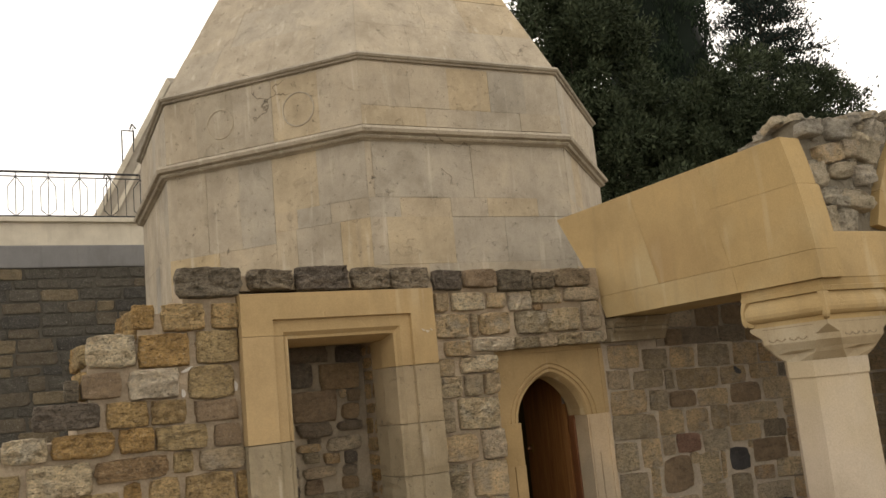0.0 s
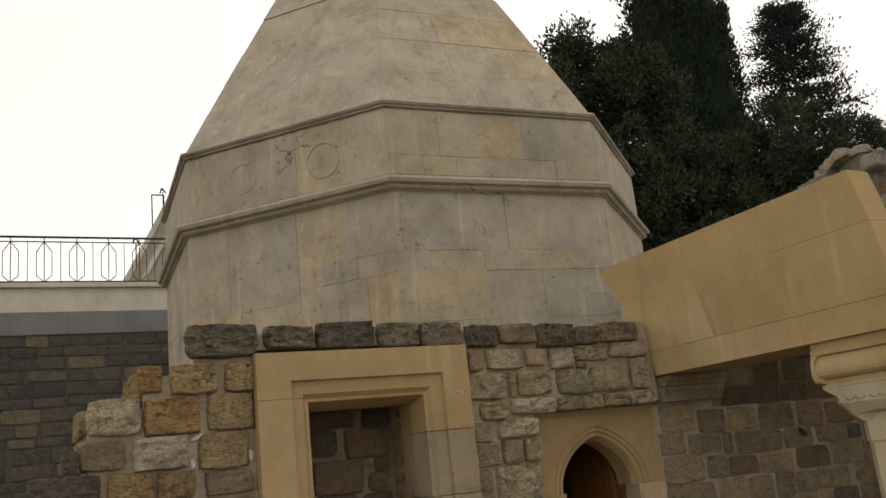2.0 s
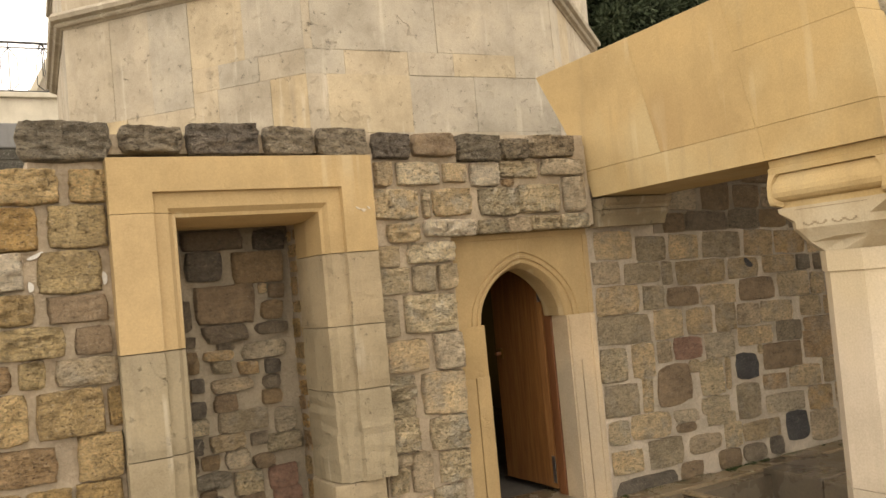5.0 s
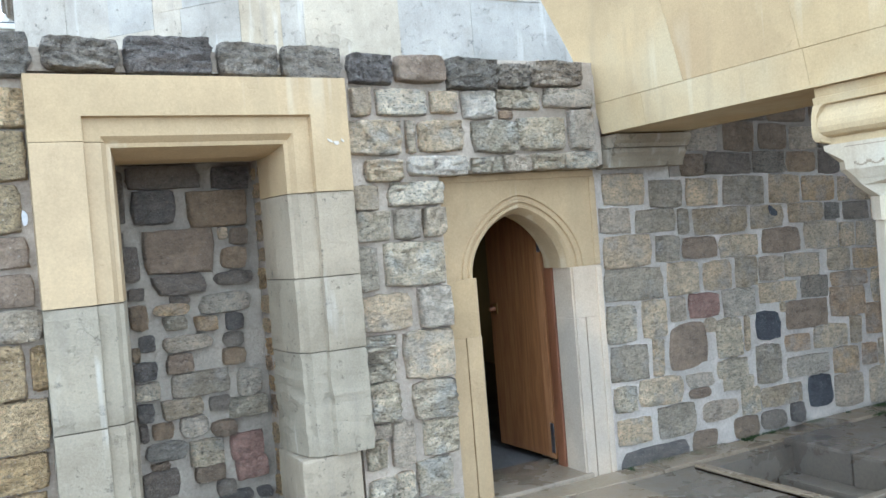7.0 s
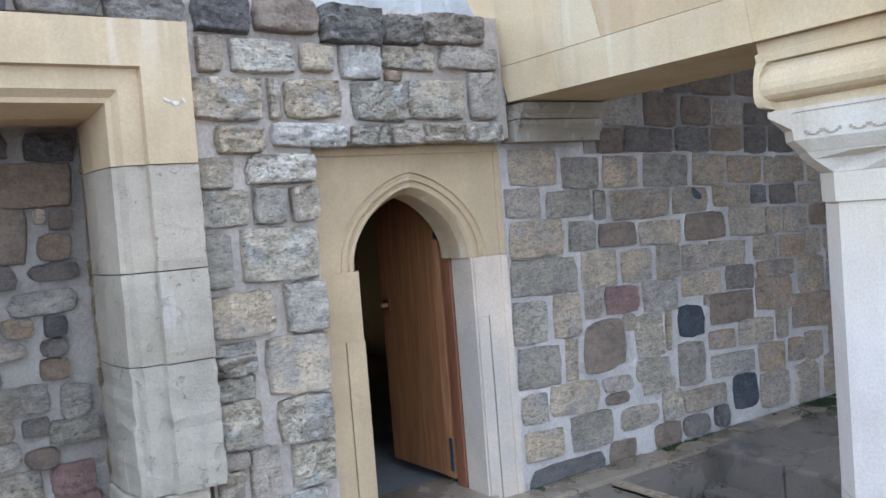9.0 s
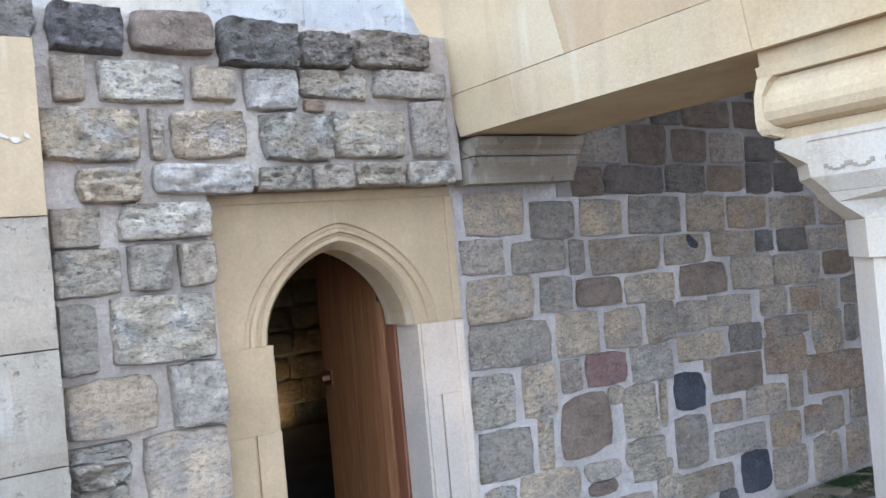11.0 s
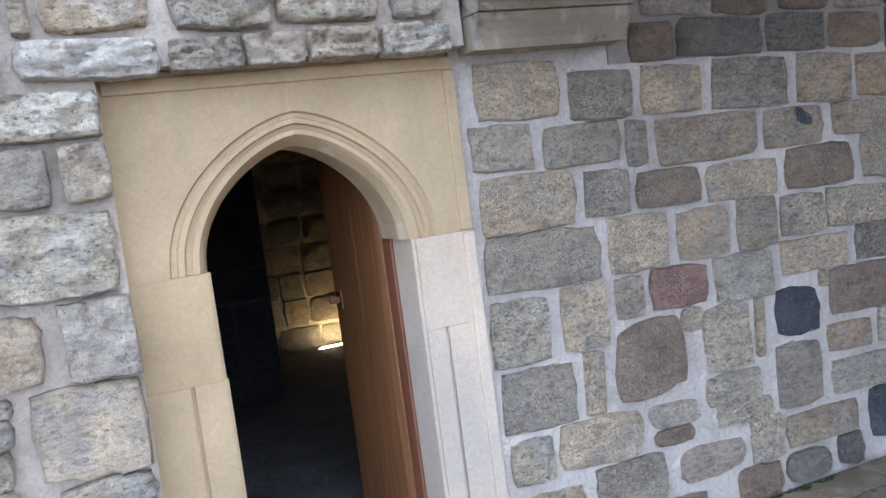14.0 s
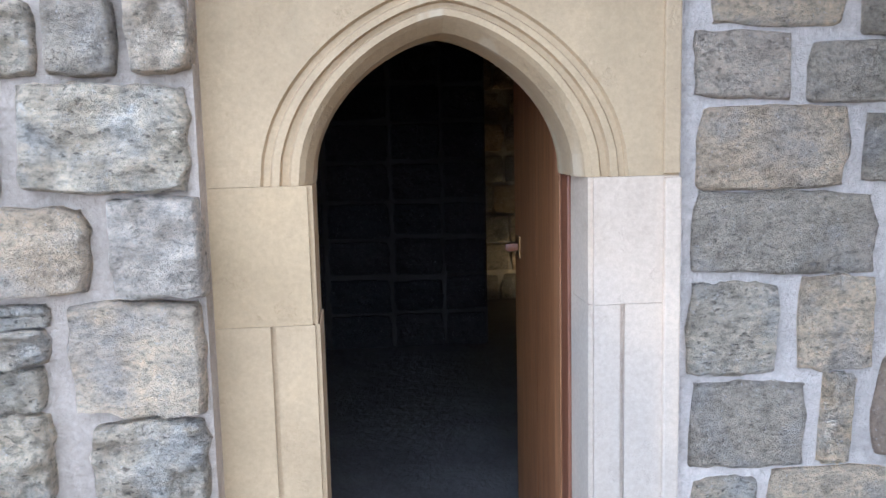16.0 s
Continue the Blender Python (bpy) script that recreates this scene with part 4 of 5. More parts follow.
right_stones("pgtggggpgBTp", [(5.87, 6.15, 0.443, 0.565), (6.26, 6.51, 0.339, 0.625), (6.57, 7.03, 0.339, 0.483), (7.09, 7.37, 0.292, 0.491), (7.44, 7.60, 0.318, 0.487), (7.64, 7.85, 0.302, 0.504), (7.95, 8.19, 0.321, 0.519), (4.94, 5.11, 0.355, 0.521), (5.15, 5.54, 0.351, 0.536), (5.58, 5.80, 0.346, 0.407), (5.66, 6.06, 0.160, 0.298), (5.92, 6.21, 0.351, 0.430)])
right_stones("pgStggpgDDDD", [(6.09, 6.25, 0.151, 0.339), (6.29, 6.72, 0.164, 0.302), (6.77, 7.04, 0.065, 0.327), (7.08, 7.42, 0.029, 0.280), (7.50, 7.76, 0.006, 0.290), (7.86, 8.09, 0.013, 0.309), (4.94, 5.23, 0.139, 0.299), (5.29, 5.63, 0.121, 0.334), (4.94, 5.54, -0.139, 0.092), (5.58, 5.82, -0.025, 0.109), (5.98, 6.24, -0.027, 0.139), (6.26, 6.53, 0.007, 0.141)])
right_stones("D", [(6.57, 6.72, 0.004, 0.152)])
fill(right_wall, M_grey, 8.25, 9.5, -0.02, 1.86, RIGHT_Y, 0.3, 0.2, False, 0.026)
# sheet of darker mortar that paints the vault's shade on the upper wall
part("damp_mortar", box_bm(5.56, 9.58, RIGHT_Y - 0.006, RIGHT_Y + 0.05, 1.885, 2.895), M_vault_mortar, right_wall, "brown mortar, darkened for the vault's shade")
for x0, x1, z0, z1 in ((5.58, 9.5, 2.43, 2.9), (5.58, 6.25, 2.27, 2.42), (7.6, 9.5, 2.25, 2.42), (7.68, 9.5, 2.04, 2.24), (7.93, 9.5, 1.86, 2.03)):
    fill(right_wall, M_dark_brown, x0, x1, z0, z1, RIGHT_Y, 0.32, 0.165, False, 0.022)
bm = bmesh.new()
box_bm(9.6, 10.2, 2.6, BACK_Y, -0.4, 3.6, bm=bm)
east = setting("wall_east", bm, M_white_mortar, "grey field stone wall closing the vaulted bay", "wall")
fill(east, M_grey, -0.0, 3.6, 0.0, 2.8, 0.0, 0.36, 0.22, False, 0.035, origin=Matrix.Translation((9.6, 6.2, 0)) @ pose(0, 0, 0, 0, 0, -90))

# unseen wall, added only to block light and darken the bay
closing = setting("wall_closing", box_bm(7.3, 9.6, 3.1, 3.5, -0.4, 3.0), M_white_mortar, "unseen plain wall added to shade the vaulted bay", "wall")

# ---------------------------------------------------------------- bracket, beam of voussoirs and column
bracket = thing("bracket", "moulded stone bracket under the end of the arch", "bracket")
prof = [(6.2, 1.955), (6.075, 1.955), (6.068, 1.985), (6.05, 2.02), (6.03, 2.045), (6.03, 2.072), (6.2, 2.072)]
part("moulding", prism(prof, "x", 4.92, 5.55), M_jamb, bracket)
slab = [(6.2, 2.076), (6.016, 2.076), (6.01, 2.10), (5.985, 2.12), (5.98, 2.158), (6.2, 2.158)]
part("slab", prism(slab, "x", 4.92, 5.553), M_jamb, bracket)

springer = thing("arch_beam", "golden sandstone springing of a broken arch in large blocks", "arch")
X0, X1 = 4.88, 5.53
JOINT = [6.07, 5.66, 4.52, 3.79]
for a, b, x1 in zip(JOINT, JOINT[1:], (X1, X1, X0 + 0.225)):
    part("voussoir", prism([(b + 0.0006, 2.168), (a - 0.0006, 2.168), (a + (0.06 if a > 6 else 0.03) - 0.0006, 2.362), (b + 0.0006 + (0.012 if b < 4 else 0.03), 2.362)], "x", X0 + 0.002, x1, 0.001), M_beam, springer)
# upper blocks: the y of each joint at the foot, in the middle and at the top
END = [(3.803, 2.3632), (3.815, 2.5), (3.836, 2.65), (3.862, 2.8), (3.87, 2.83), (3.905, 3.0), (3.95, 3.18)]
part("voussoir", prism([(5.34, 2.3632), (6.13, 2.3632), (6.33, 2.73), (6.62, 3.18), (5.56, 3.18)], "x", X0, X0 + 0.2, 0.002), M_beam, springer)
part("voussoir", prism([(4.561, 2.3632), (5.339, 2.3632), (5.559, 3.18), (4.731, 3.18)], "x", X0 + 0.0015, X0 + 0.2, 0.002), M_amber, springer, "darker amber sandstone block")
part("voussoir", prism(END[:4] + [(3.869, 2.829), (4.659, 2.829), (4.56, 2.3632)], "x", X0, X0 + 0.22, 0.002), M_beam, springer)
part("voussoir", prism(END[4:] + [(4.73, 3.18), (4.6605, 2.83)], "x", X0 + 0.001, X0 + 0.2, 0.002), M_beam, springer)

second = thing("cross_arch", "golden sandstone springing block and arch ring on the column", "arch")
part("springing_block", box_bm(5.125, 5.86, 3.84, 4.5, 2.168, 2.49, 0.008), M_beam, second)
CENTRE = (7.12, 2.2)
for i in range(7):
    a0, a1 = radians(166 - 11 * i - 0.03), radians(166 - 11 * (i + 1) + 0.03)
    poly = [(CENTRE[0] + r * math.cos(a), CENTRE[1] + r * math.sin(a)) for r, a in ((1.45, a0), (1.45, a1), (1.16, a1), (1.16, a0))]
    part("voussoir", prism(poly, "y", 3.9, 4.45, 0.002), M_beam, second)

column = thing("column", "pale limestone octagonal column with a faceted capital", "column")
PX, PY = 5.262, 4.18


def eight(r, z, square=0.0):
    """An octagon of flat-to-flat half width r, pulled towards a square."""
    pts = []
    for i in range(8):
        a = radians(22.5 + 45 * i)
        x, y = r / math.cos(radians(22.5)) * math.cos(a), r / math.cos(radians(22.5)) * math.sin(a)
        qx, qy = math.copysign(r, x), math.copysign(r, y)
        pts.append((PX + x + (qx - x) * square, PY + y + (qy - y) * square, z))
    return pts


for z0, z1 in ((0.36, 1.52),):
    v, f = loft([eight(0.254, z0), eight(0.25, z1)])
    part("shaft", fixed(mesh_of("shaft", v, f)), M_pale, column)
v, f = loft([eight(0.288, -0.02, 1.0), eight(0.286, 0.04, 1.0), eight(0.262, 0.2, 0.12), eight(0.257, 0.25), eight(0.256, 0.357)])
part("base", fixed(mesh_of("base", v, f)), M_pale, column, "base drum that widens to a square")
v, f = loft([eight(0.25, 1.52), eight(0.261, 1.523), eight(0.263, 1.635)])
part("neck", fixed(mesh_of("neck", v, f)), M_pale, column)


def facets(rings):
    """Rings of sixteen points: r half width; c how far each corner is cut; k how far the middle points stand in."""
    out = []
    for r, c, k, z in rings:
        q = []
        for i in range(4):
            t = Matrix.Rotation(radians(90 * i), 2)
            for p in ((r - k, 0.0), (r, r - c), (r - c * 0.5 + 0.0, r - c * 0.5 + 0.0), (r - c, r)):
                w = t @ Vector(p)
                q.append((PX + w.x, PY + w.y, z))
        out.append(q)
    return out


v, f = loft(facets([(0.263, 0.155, 0.0, 1.636), (0.292, 0.125, 0.04, 1.690), (0.302, 0.12, 0.0, 1.712), (0.305, 0.12, 0.0, 1.720)]))
part("lower_facets", fixed(mesh_of("lower_facets", v, f)), M_cream, column, "ring of triangular facets")
v, f = loft(facets([(0.305, 0.12, 0.0, 1.721), (0.326, 0.115, 0.0, 1.758), (0.331, 0.11, 0.0, 1.768), (0.3315, 0.105, 0.0, 1.810), (0.332, 0.004, 0.0, 1.868), (0.332, 0.003, 0.0, 1.892)]))
part("capital", fixed(mesh_of("capital", v, f)), M_cream, column, "capital with cut corners and incised lines")
for side in range(4):
    t = Matrix.Translation((PX, PY, 0)) @ pose(0, 0, 0, 0, 0, 90 * side)
    part("incised_line", box_bm(-0.22, 0.22, -0.3335, -0.32, 1.872, 1.876), M_stain, column, "thin incised line", m=t)
abacus = part("abacus", fixed(mesh_of("abacus", *loft([[(PX + sx * d, PY + sy * d, z) for sx, sy in ((-1, -1), (1, -1), (1, 1), (-1, 1))] for d, z in (
    (0.314, 1.893), (0.314, 1.925), (0.30, 1.932), (0.30, 2.078), (0.352, 2.086), (0.355, 2.118), (0.346, 2.122), (0.348, 2.166))]))), M_beam, column, "moulded pale golden abacus")
PROFILE = [(0.3, 1.926), (0.316, 1.928), (0.338, 1.938), (0.354, 1.955), (0.36, 1.98), (0.358, 2.005), (0.35, 2.03), (0.34, 2.052), (0.335, 2.068), (0.334, 2.08), (0.3, 2.084)]
v, f = loft([[(PX + sx * d, PY + sy * d, z) for sx, sy in ((-1, -1), (0, -1), (1, -1), (1, 0), (1, 1), (0, 1), (-1, 1), (-1, 0))] for d, z in PROFILE])
part("roll_moulding", fixed(mesh_of("roll_moulding", v, f)), M_beam, abacus)
for side in range(4):
    t = Matrix.Translation((PX, PY, 0)) @ pose(0, 0, 0, 0, 0, 90 * side)
    rings = []
    for z, w, d in ((1.9, 0.02, 0.325), (1.912, 0.03, 0.354), (1.93, 0.036, 0.362), (1.96, 0.028, 0.365), (2.03, 0.026, 0.363), (2.07, 0.04, 0.357), (2.085, 0.055, 0.354)):
        rings.append([(-d, -d, z), (-d + w, -d, z), (-d + w + 0.012, -d + 0.03, z), (-0.28, -0.28, z), (-d + 0.03, -d + w + 0.012, z), (-d, -d + w, z)])
    v, f = loft(rings)
    part("corner_rib", fixed(mesh_of("corner_rib", v, f)), M_beam, abacus, m=t)
    for a in (-0.1, 0.08):
        curl = []
        for i in range(13):
            q = i / 12
            curl.append((a - 0.075 + 0.15 * q, -0.3335, 1.80 - 0.018 * abs(math.sin(2 * math.pi * q))))
        bm = bmesh.new()
        for c, d in zip(curl, curl[1:]):
            box_bm(c[0], d[0], -0.3335, -0.325, min(c[2], d[2]) - 0.002, max(c[2], d[2]) + 0.002, bm=bm)
        part("scallop_line", bm, M_stain, column, "thin incised scallop line", m=t)

# rubble left on the backs of the two arches
def hump(x, y):
    base = 3.2 + 0.10 * min(max(x - 5.3, 0), 3.0) + 0.06 * max(0.0, 5.2 - y) + 0.06 * max(0.0, min(1.0, (6.5 - y) * 2))
    base -= 0.14 * max(0.0, 1 - (x - 5.09) / 0.4) * min(1.0, max(0.0, (y - 4.0) * 2))
    return base + 0.06 * noise.noise((1.7 * x, 1.7 * y, 0)) + 0.035 * noise.noise((5 * x, 5 * y, 2))


def mound(x0, x1, y0, y1, low, nx, ny, ragged=0.05):
    """A closed block of rubble with a rough top and rough sides."""
    bm = bmesh.new()
    tops, lows = [], []
    for i in range(nx + 1):
        a, b = [], []
        for j in range(ny + 1):
            x, y = x0 + (x1 - x0) * i / nx, y0 + (y1 - y0) * j / ny
            dx, dy = ragged * noise.noise((4 * x, 4 * y, 5)), ragged * noise.noise((4 * x, 4 * y, 9))
            a.append(bm.verts.new((x + dx, y + dy, hump(x, y))))
            b.append(bm.verts.new((x, y, low(x))))
        tops.append(a), lows.append(b)
    for i in range(nx):
        for j in range(ny):
            bm.faces.new((tops[i][j], tops[i + 1][j], tops[i + 1][j + 1], tops[i][j + 1]))
            bm.faces.new((lows[i][j], lows[i][j + 1], lows[i + 1][j + 1], lows[i + 1][j]))
        for j in (0, ny):
            bm.faces.new((tops[i][j], lows[i][j], lows[i + 1][j], tops[i + 1][j]))
    for i in (0, nx):
        for j in range(ny):
            bm.faces.new((tops[i][j], tops[i][j + 1], lows[i][j + 1], lows[i][j]))
    return bm


def over_ring(x):
    return CENTRE[1] + math.sqrt(max(0.0, 1.3 ** 2 - (x - CENTRE[0]) ** 2)) if abs(x - CENTRE[0]) < 1.3 else 2.495


bm = mound(5.13, 9.6, 3.97, 4.55, over_ring, 56, 8)
one = bpy.data.meshes.new("tmp")
bm.to_mesh(one)
bm.free()
bm = mound(5.09, 9.6, 4.56, 6.24, lambda x: 2.38 if x < 5.53 else 2.38 + 0.85 * math.sqrt(max(0.0, 1 - (1 - min(1.0, (x - 5.53) / 1.7)) ** 2)), 50, 26)
bm.from_mesh(one)
bpy.data.meshes.remove(one)
vault = setting("vault_rubble", bm, M_core, "broken vault rubble of rough stones in mortar on the arches", "vault")


def rubble_on_top(x, y, s):
    e = 0.08
    up = Vector((-(hump(x + e, y) - hump(x - e, y)) / (2 * e), -(hump(x, y + e) - hump(x, y - e)) / (2 * e), 1)).normalized()
    m = Matrix.Translation((x, y, hump(x, y) + 0.0)) @ up.to_track_quat("-Y", "Z").to_matrix().to_4x4() @ pose(0, 0, 0, rng.uniform(-7, 7), rng.uniform(0, 360), rng.uniform(-7, 7))
    part("stone", COBBLES[M_flat.name][rng.randrange(16)], None, vault, m=m @ Matrix.Diagonal((s * 1.2, s * 0.2, s * rng.uniform(0.6, 0.9), 1)))


small_v, small_f = [], []


def chip(m):
    """One small stone of the joined rubble."""
    me = COBBLES[M_rubble.name][rng.randrange(16)]
    base = len(small_v)
    small_v.extend(m @ v.co for v in me.vertices)
    small_f.extend(tuple(base + q for q in p.vertices) for p in me.polygons)


for i in range(170):
    rubble_on_top(rng.uniform(5.1, 5.9), rng.uniform(4.0, 5.9), rng.uniform(0.12, 0.24))
for i in range(80):
    rubble_on_top(rng.uniform(5.1, 7.6), rng.uniform(4.0, 5.0), rng.uniform(0.14, 0.28))
for i in range(11):
    for j in range(7):
        x, z = 5.2 + 0.25 * i + 0.12 * (j % 2) + rng.uniform(-0.05, 0.05), 2.56 + 0.18 * j + rng.uniform(-0.03, 0.03)
        if z > hump(x, 4.0) - 0.06 or math.hypot(x - CENTRE[0], z - CENTRE[1]) < 1.58:
            continue
        m = Matrix.Translation((x, 3.96, z)) @ pose(0, 0, 0, rng.uniform(-8, 8), rng.uniform(-18, 18), rng.uniform(-10, 10))
        part("stone", COBBLES[M_grey.name if rng.random() < 0.3 else M_flat.name][rng.randrange(16)], None, vault, m=m @ Matrix.Diagonal((rng.uniform(0.22, 0.36), rng.uniform(0.05, 0.08), rng.uniform(0.14, 0.23), 1)))
for i in range(420):
    x, z, s = rng.uniform(5.15, 7.8), rng.uniform(2.5, 3.7), rng.uniform(0.05, 0.11)
    if z < hump(x, 4.0) - 0.03 and math.hypot(x - CENTRE[0], z - CENTRE[1]) > 1.46 + s * 0.4:
        chip(Matrix.Translation((x, 3.97, z)) @ pose(0, 0, 0, rng.uniform(-16, 16), rng.uniform(-25, 25), 0) @ Matrix.Diagonal((s * 1.3, s * 0.4, s * 0.6, 1)))
for i in range(700):
    x, y, s = rng.uniform(5.1, 7.5), rng.uniform(3.95, 6.15), rng.uniform(0.06, 0.15)
    if x > 6.3 and y > 5.0:
        continue
    chip(Matrix.Translation((x, y, hump(x, y))) @ pose(0, 0, 0, rng.uniform(-25, 25), rng.uniform(-25, 25), rng.uniform(0, 360)) @ Matrix.Diagonal((s * 1.3, s, s * 0.5, 1)))
tagged(part("rubble_chips", mesh_of("rubble_chips", small_v, small_f, M_chips), None, vault), kind="stuff")

# ---------------------------------------------------------------- the mausoleum
MX, MY, PHI = 4.66, 10.33, radians(-115.3)
TOP = 9.88
maus = thing("mausoleum", "octagonal beige limestone mausoleum with a tall pyramid roof", "mausoleum")


def ring8(r, z):
    return [(MX + r * math.cos(PHI + radians(45) * k), MY + r * math.sin(PHI + radians(45) * k), z) for k in range(8)]


def radius(z):
    if z <= 5.1:
        return 3.06
    return max(0.02, 3.06 * max(0.0, (TOP - z) / (TOP - 5.1)) ** 0.86)


def on_face(k, u, z, out=0.0):
    a, b = PHI + radians(45) * k, PHI + radians(45) * (k + 1)
    r = radius(z) + out
    p, q = Vector((r * math.cos(a), r * math.sin(a), 0)), Vector((r * math.cos(b), r * math.sin(b), 0))
    w = p.lerp(q, u)
    return MX + w.x, MY + w.y, z


v, f = loft([ring8(3.05, 2.45), ring8(3.05, 5.1)] + [ring8(radius(5.1 + (TOP - 5.2) * i / 12) - 0.01, 5.1 + (TOP - 5.2) * i / 12) for i in range(1, 13)])
part("core", fixed(mesh_of("core", v, f)), M_maus, maus)
for name, sections in (("lower_moulding", ((3.06, 4.185), (3.085, 4.187), (3.095, 4.198), (3.13, 4.203), (3.15, 4.222), (3.13, 4.24), (3.14, 4.244), (3.18, 4.255), (3.195, 4.288), (3.17, 4.322), (3.10, 4.345), (3.05, 4.36))),
                       ("upper_moulding", ((3.06, 5.045), (3.085, 5.05), (3.09, 5.068), (3.115, 5.072), (3.13, 5.092), (3.115, 5.114), (3.06, 5.125)))):
    v, f = loft([ring8(r, z) for r, z in sections])
    part(name, fixed(mesh_of(name, v, f)), M_maus, maus, "projecting roll moulding")


def ashlar_block(k, u0, u1, z0, z1, out, gap=0.0006, material=None):
    w = 2 * radius((z0 + z1) / 2) * math.sin(radians(22.5))
    g = gap / max(0.2, w)
    lean = 0.004
    quad = [(u0 + g, z0 + gap), (u1 - g, z0 + gap), (u1 - g, z1 - gap), (u0 + g, z1 - gap)]
    mid = ((u0 + u1) / 2, (z0 + z1) / 2)
    verts = [on_face(k, u, z, -0.02) for u, z in quad] + [on_face(k, u, z, out - 0.0015) for u, z in quad]
    verts += [on_face(k, u + (mid[0] - u) * min(0.3, lean / max(0.1, w * (u1 - u0))), z + (mid[1] - z) * 0.015, out) for u, z in quad]
    faces = [(0, 1, 5, 4), (1, 2, 6, 5), (2, 3, 7, 6), (3, 0, 4, 7), (4, 5, 9, 8), (5, 6, 10, 9), (6, 7, 11, 10), (7, 4, 8, 11), (8, 9, 10, 11)]
    part("block", mesh_of("block", verts, faces, material or M_maus), None, maus)


def row_of_blocks(k, z0, z1, mean, out=0.012):
    w = 2 * radius((z0 + z1) / 2) * math.sin(radians(22.5))
    n = max(1, round(w / mean))
    cuts = [0.0] + sorted((i + rng.uniform(-0.28, 0.28)) / n for i in range(1, n)) + [1.0]
    for a, b in zip(cuts, cuts[1:]):
        ashlar_block(k, a, b, z0, z1, out + rng.uniform(-0.0025, 0.0025))


def block_row(k, z0, z1, cuts, kinds):
    """Blocks between the cuts of a face; kinds: b beige, y golden, g grey."""
    for a, b, kind in zip(cuts, cuts[1:], kinds):
        ashlar_block(k, a, b, z0, z1, 0.012 + rng.uniform(-0.005, 0.004), material={"b": M_maus, "y": M_maus_gold, "g": M_maus_grey}[kind])


for k in (5, 6, 1):
    z = 2.46
    for h in (0.4, 0.55, 0.2, 0.58):
        row_of_blocks(k, z, z + h, 0.52 if h < 0.5 else 0.42)
        z += h
    row_of_blocks(k, 4.36, 5.02, 0.4)
for k in (5, 6, 7, 0, 1):
    z, step = 5.13, 0.46
    while z < TOP - 0.5:
        h = step * rng.uniform(0.85, 1.15)
        row_of_blocks(k, z, min(z + h, TOP - 0.12), 0.62, 0.012 + rng.uniform(-0.006, 0.006))
        z += h
# the two faces towards the courtyard
block_row(0, 3.61, 4.19, [0, 0.03, 0.35, 0.5, 0.73, 1], "bgbbb")
block_row(0, 3.41, 3.61, [0, 0.14, 0.38, 0.56, 0.82, 1], "gybyb")
block_row(0, 2.93, 3.41, [0, 0.07, 0.38, 0.64, 1], "bybg")
block_row(0, 2.46, 2.93, [0, 0.25, 0.5, 0.8, 1], "bbbb")
block_row(0, 4.36, 4.56, [0, 0.3, 0.55, 0.78, 1], "ybbb")
block_row(0, 4.56, 5.02, [0, 0.23, 0.42, 0.63, 0.82, 1], "bbbbb")
block_row(7, 3.3, 4.19, [0, 0.21, 0.38, 0.55], "bbg")
block_row(7, 3.61, 4.19, [0.55, 0.77, 1], "yb")
block_row(7, 3.41, 3.61, [0.55, 0.66, 0.82, 1], "bgb")
block_row(7, 2.84, 3.3, [0, 0.26, 0.43, 0.55], "bby")
block_row(7, 2.84, 3.41, [0.55, 0.65, 0.86, 1], "ybb")
block_row(7, 2.46, 2.84, [0, 0.2, 0.43, 0.65, 1], "bybb")
block_row(7, 4.36, 5.02, [0, 0.17, 0.37, 0.57, 0.8, 1], "bbbyb")


def worn_ring(k, u, z, r):
    """A shallow ring cut round an old roundel."""
    w = 2 * radius(z) * math.sin(radians(22.5))
    rings = []
    for i in range(24):
        a = radians(15 * i)
        rings.append([on_face(k, u + rr * math.cos(a) / w, z + rr * math.sin(a), d) for rr, d in ((r, 0.005), (r + 0.004, 0.0165), (r + 0.014, 0.0165), (r + 0.018, 0.005))])
    v, f = loft(rings + rings[:1], True, False)
    part("roundel", mesh_of("roundel", v, f), M_maus, maus, "worn shallow ring on the wall")


worn_ring(7, 0.3, 4.68, 0.15)
worn_ring(7, 0.7, 4.66, 0.17)
for k in (6, 7):
    verts = [on_face(k, u, z, d) for d in (-0.012, -0.2) for u, z in ((0, -0.5), (1, -0.5), (1, 2.455), (0, 2.455))]
    part("lower_wall", fixed(mesh_of("lower_wall", verts, [(0, 1, 2, 3), (4, 5, 6, 7), (0, 1, 5, 4), (1, 2, 6, 5), (2, 3, 7, 6), (3, 0, 4, 7)])), M_maus, maus)
    for z in (1.1, 1.55, 2.0):
        row_of_blocks(k, z, z + 0.45, 0.52)
finial = []
for r, z in ((0.05, TOP - 0.15), (0.15, TOP - 0.12), (0.14, TOP - 0.02), (0.09, TOP + 0.02), (0.13, TOP + 0.08), (0.11, TOP + 0.16), (0.05, TOP + 0.26), (0.008, TOP + 0.36)):
    finial.append([(MX + r * math.cos(radians(30 * i)), MY + r * math.sin(radians(30 * i)), z) for i in range(12)])
v, f = loft(finial)
part("finial", fixed(mesh_of("finial", v, f)), M_maus, maus, "small pointed stone finial")

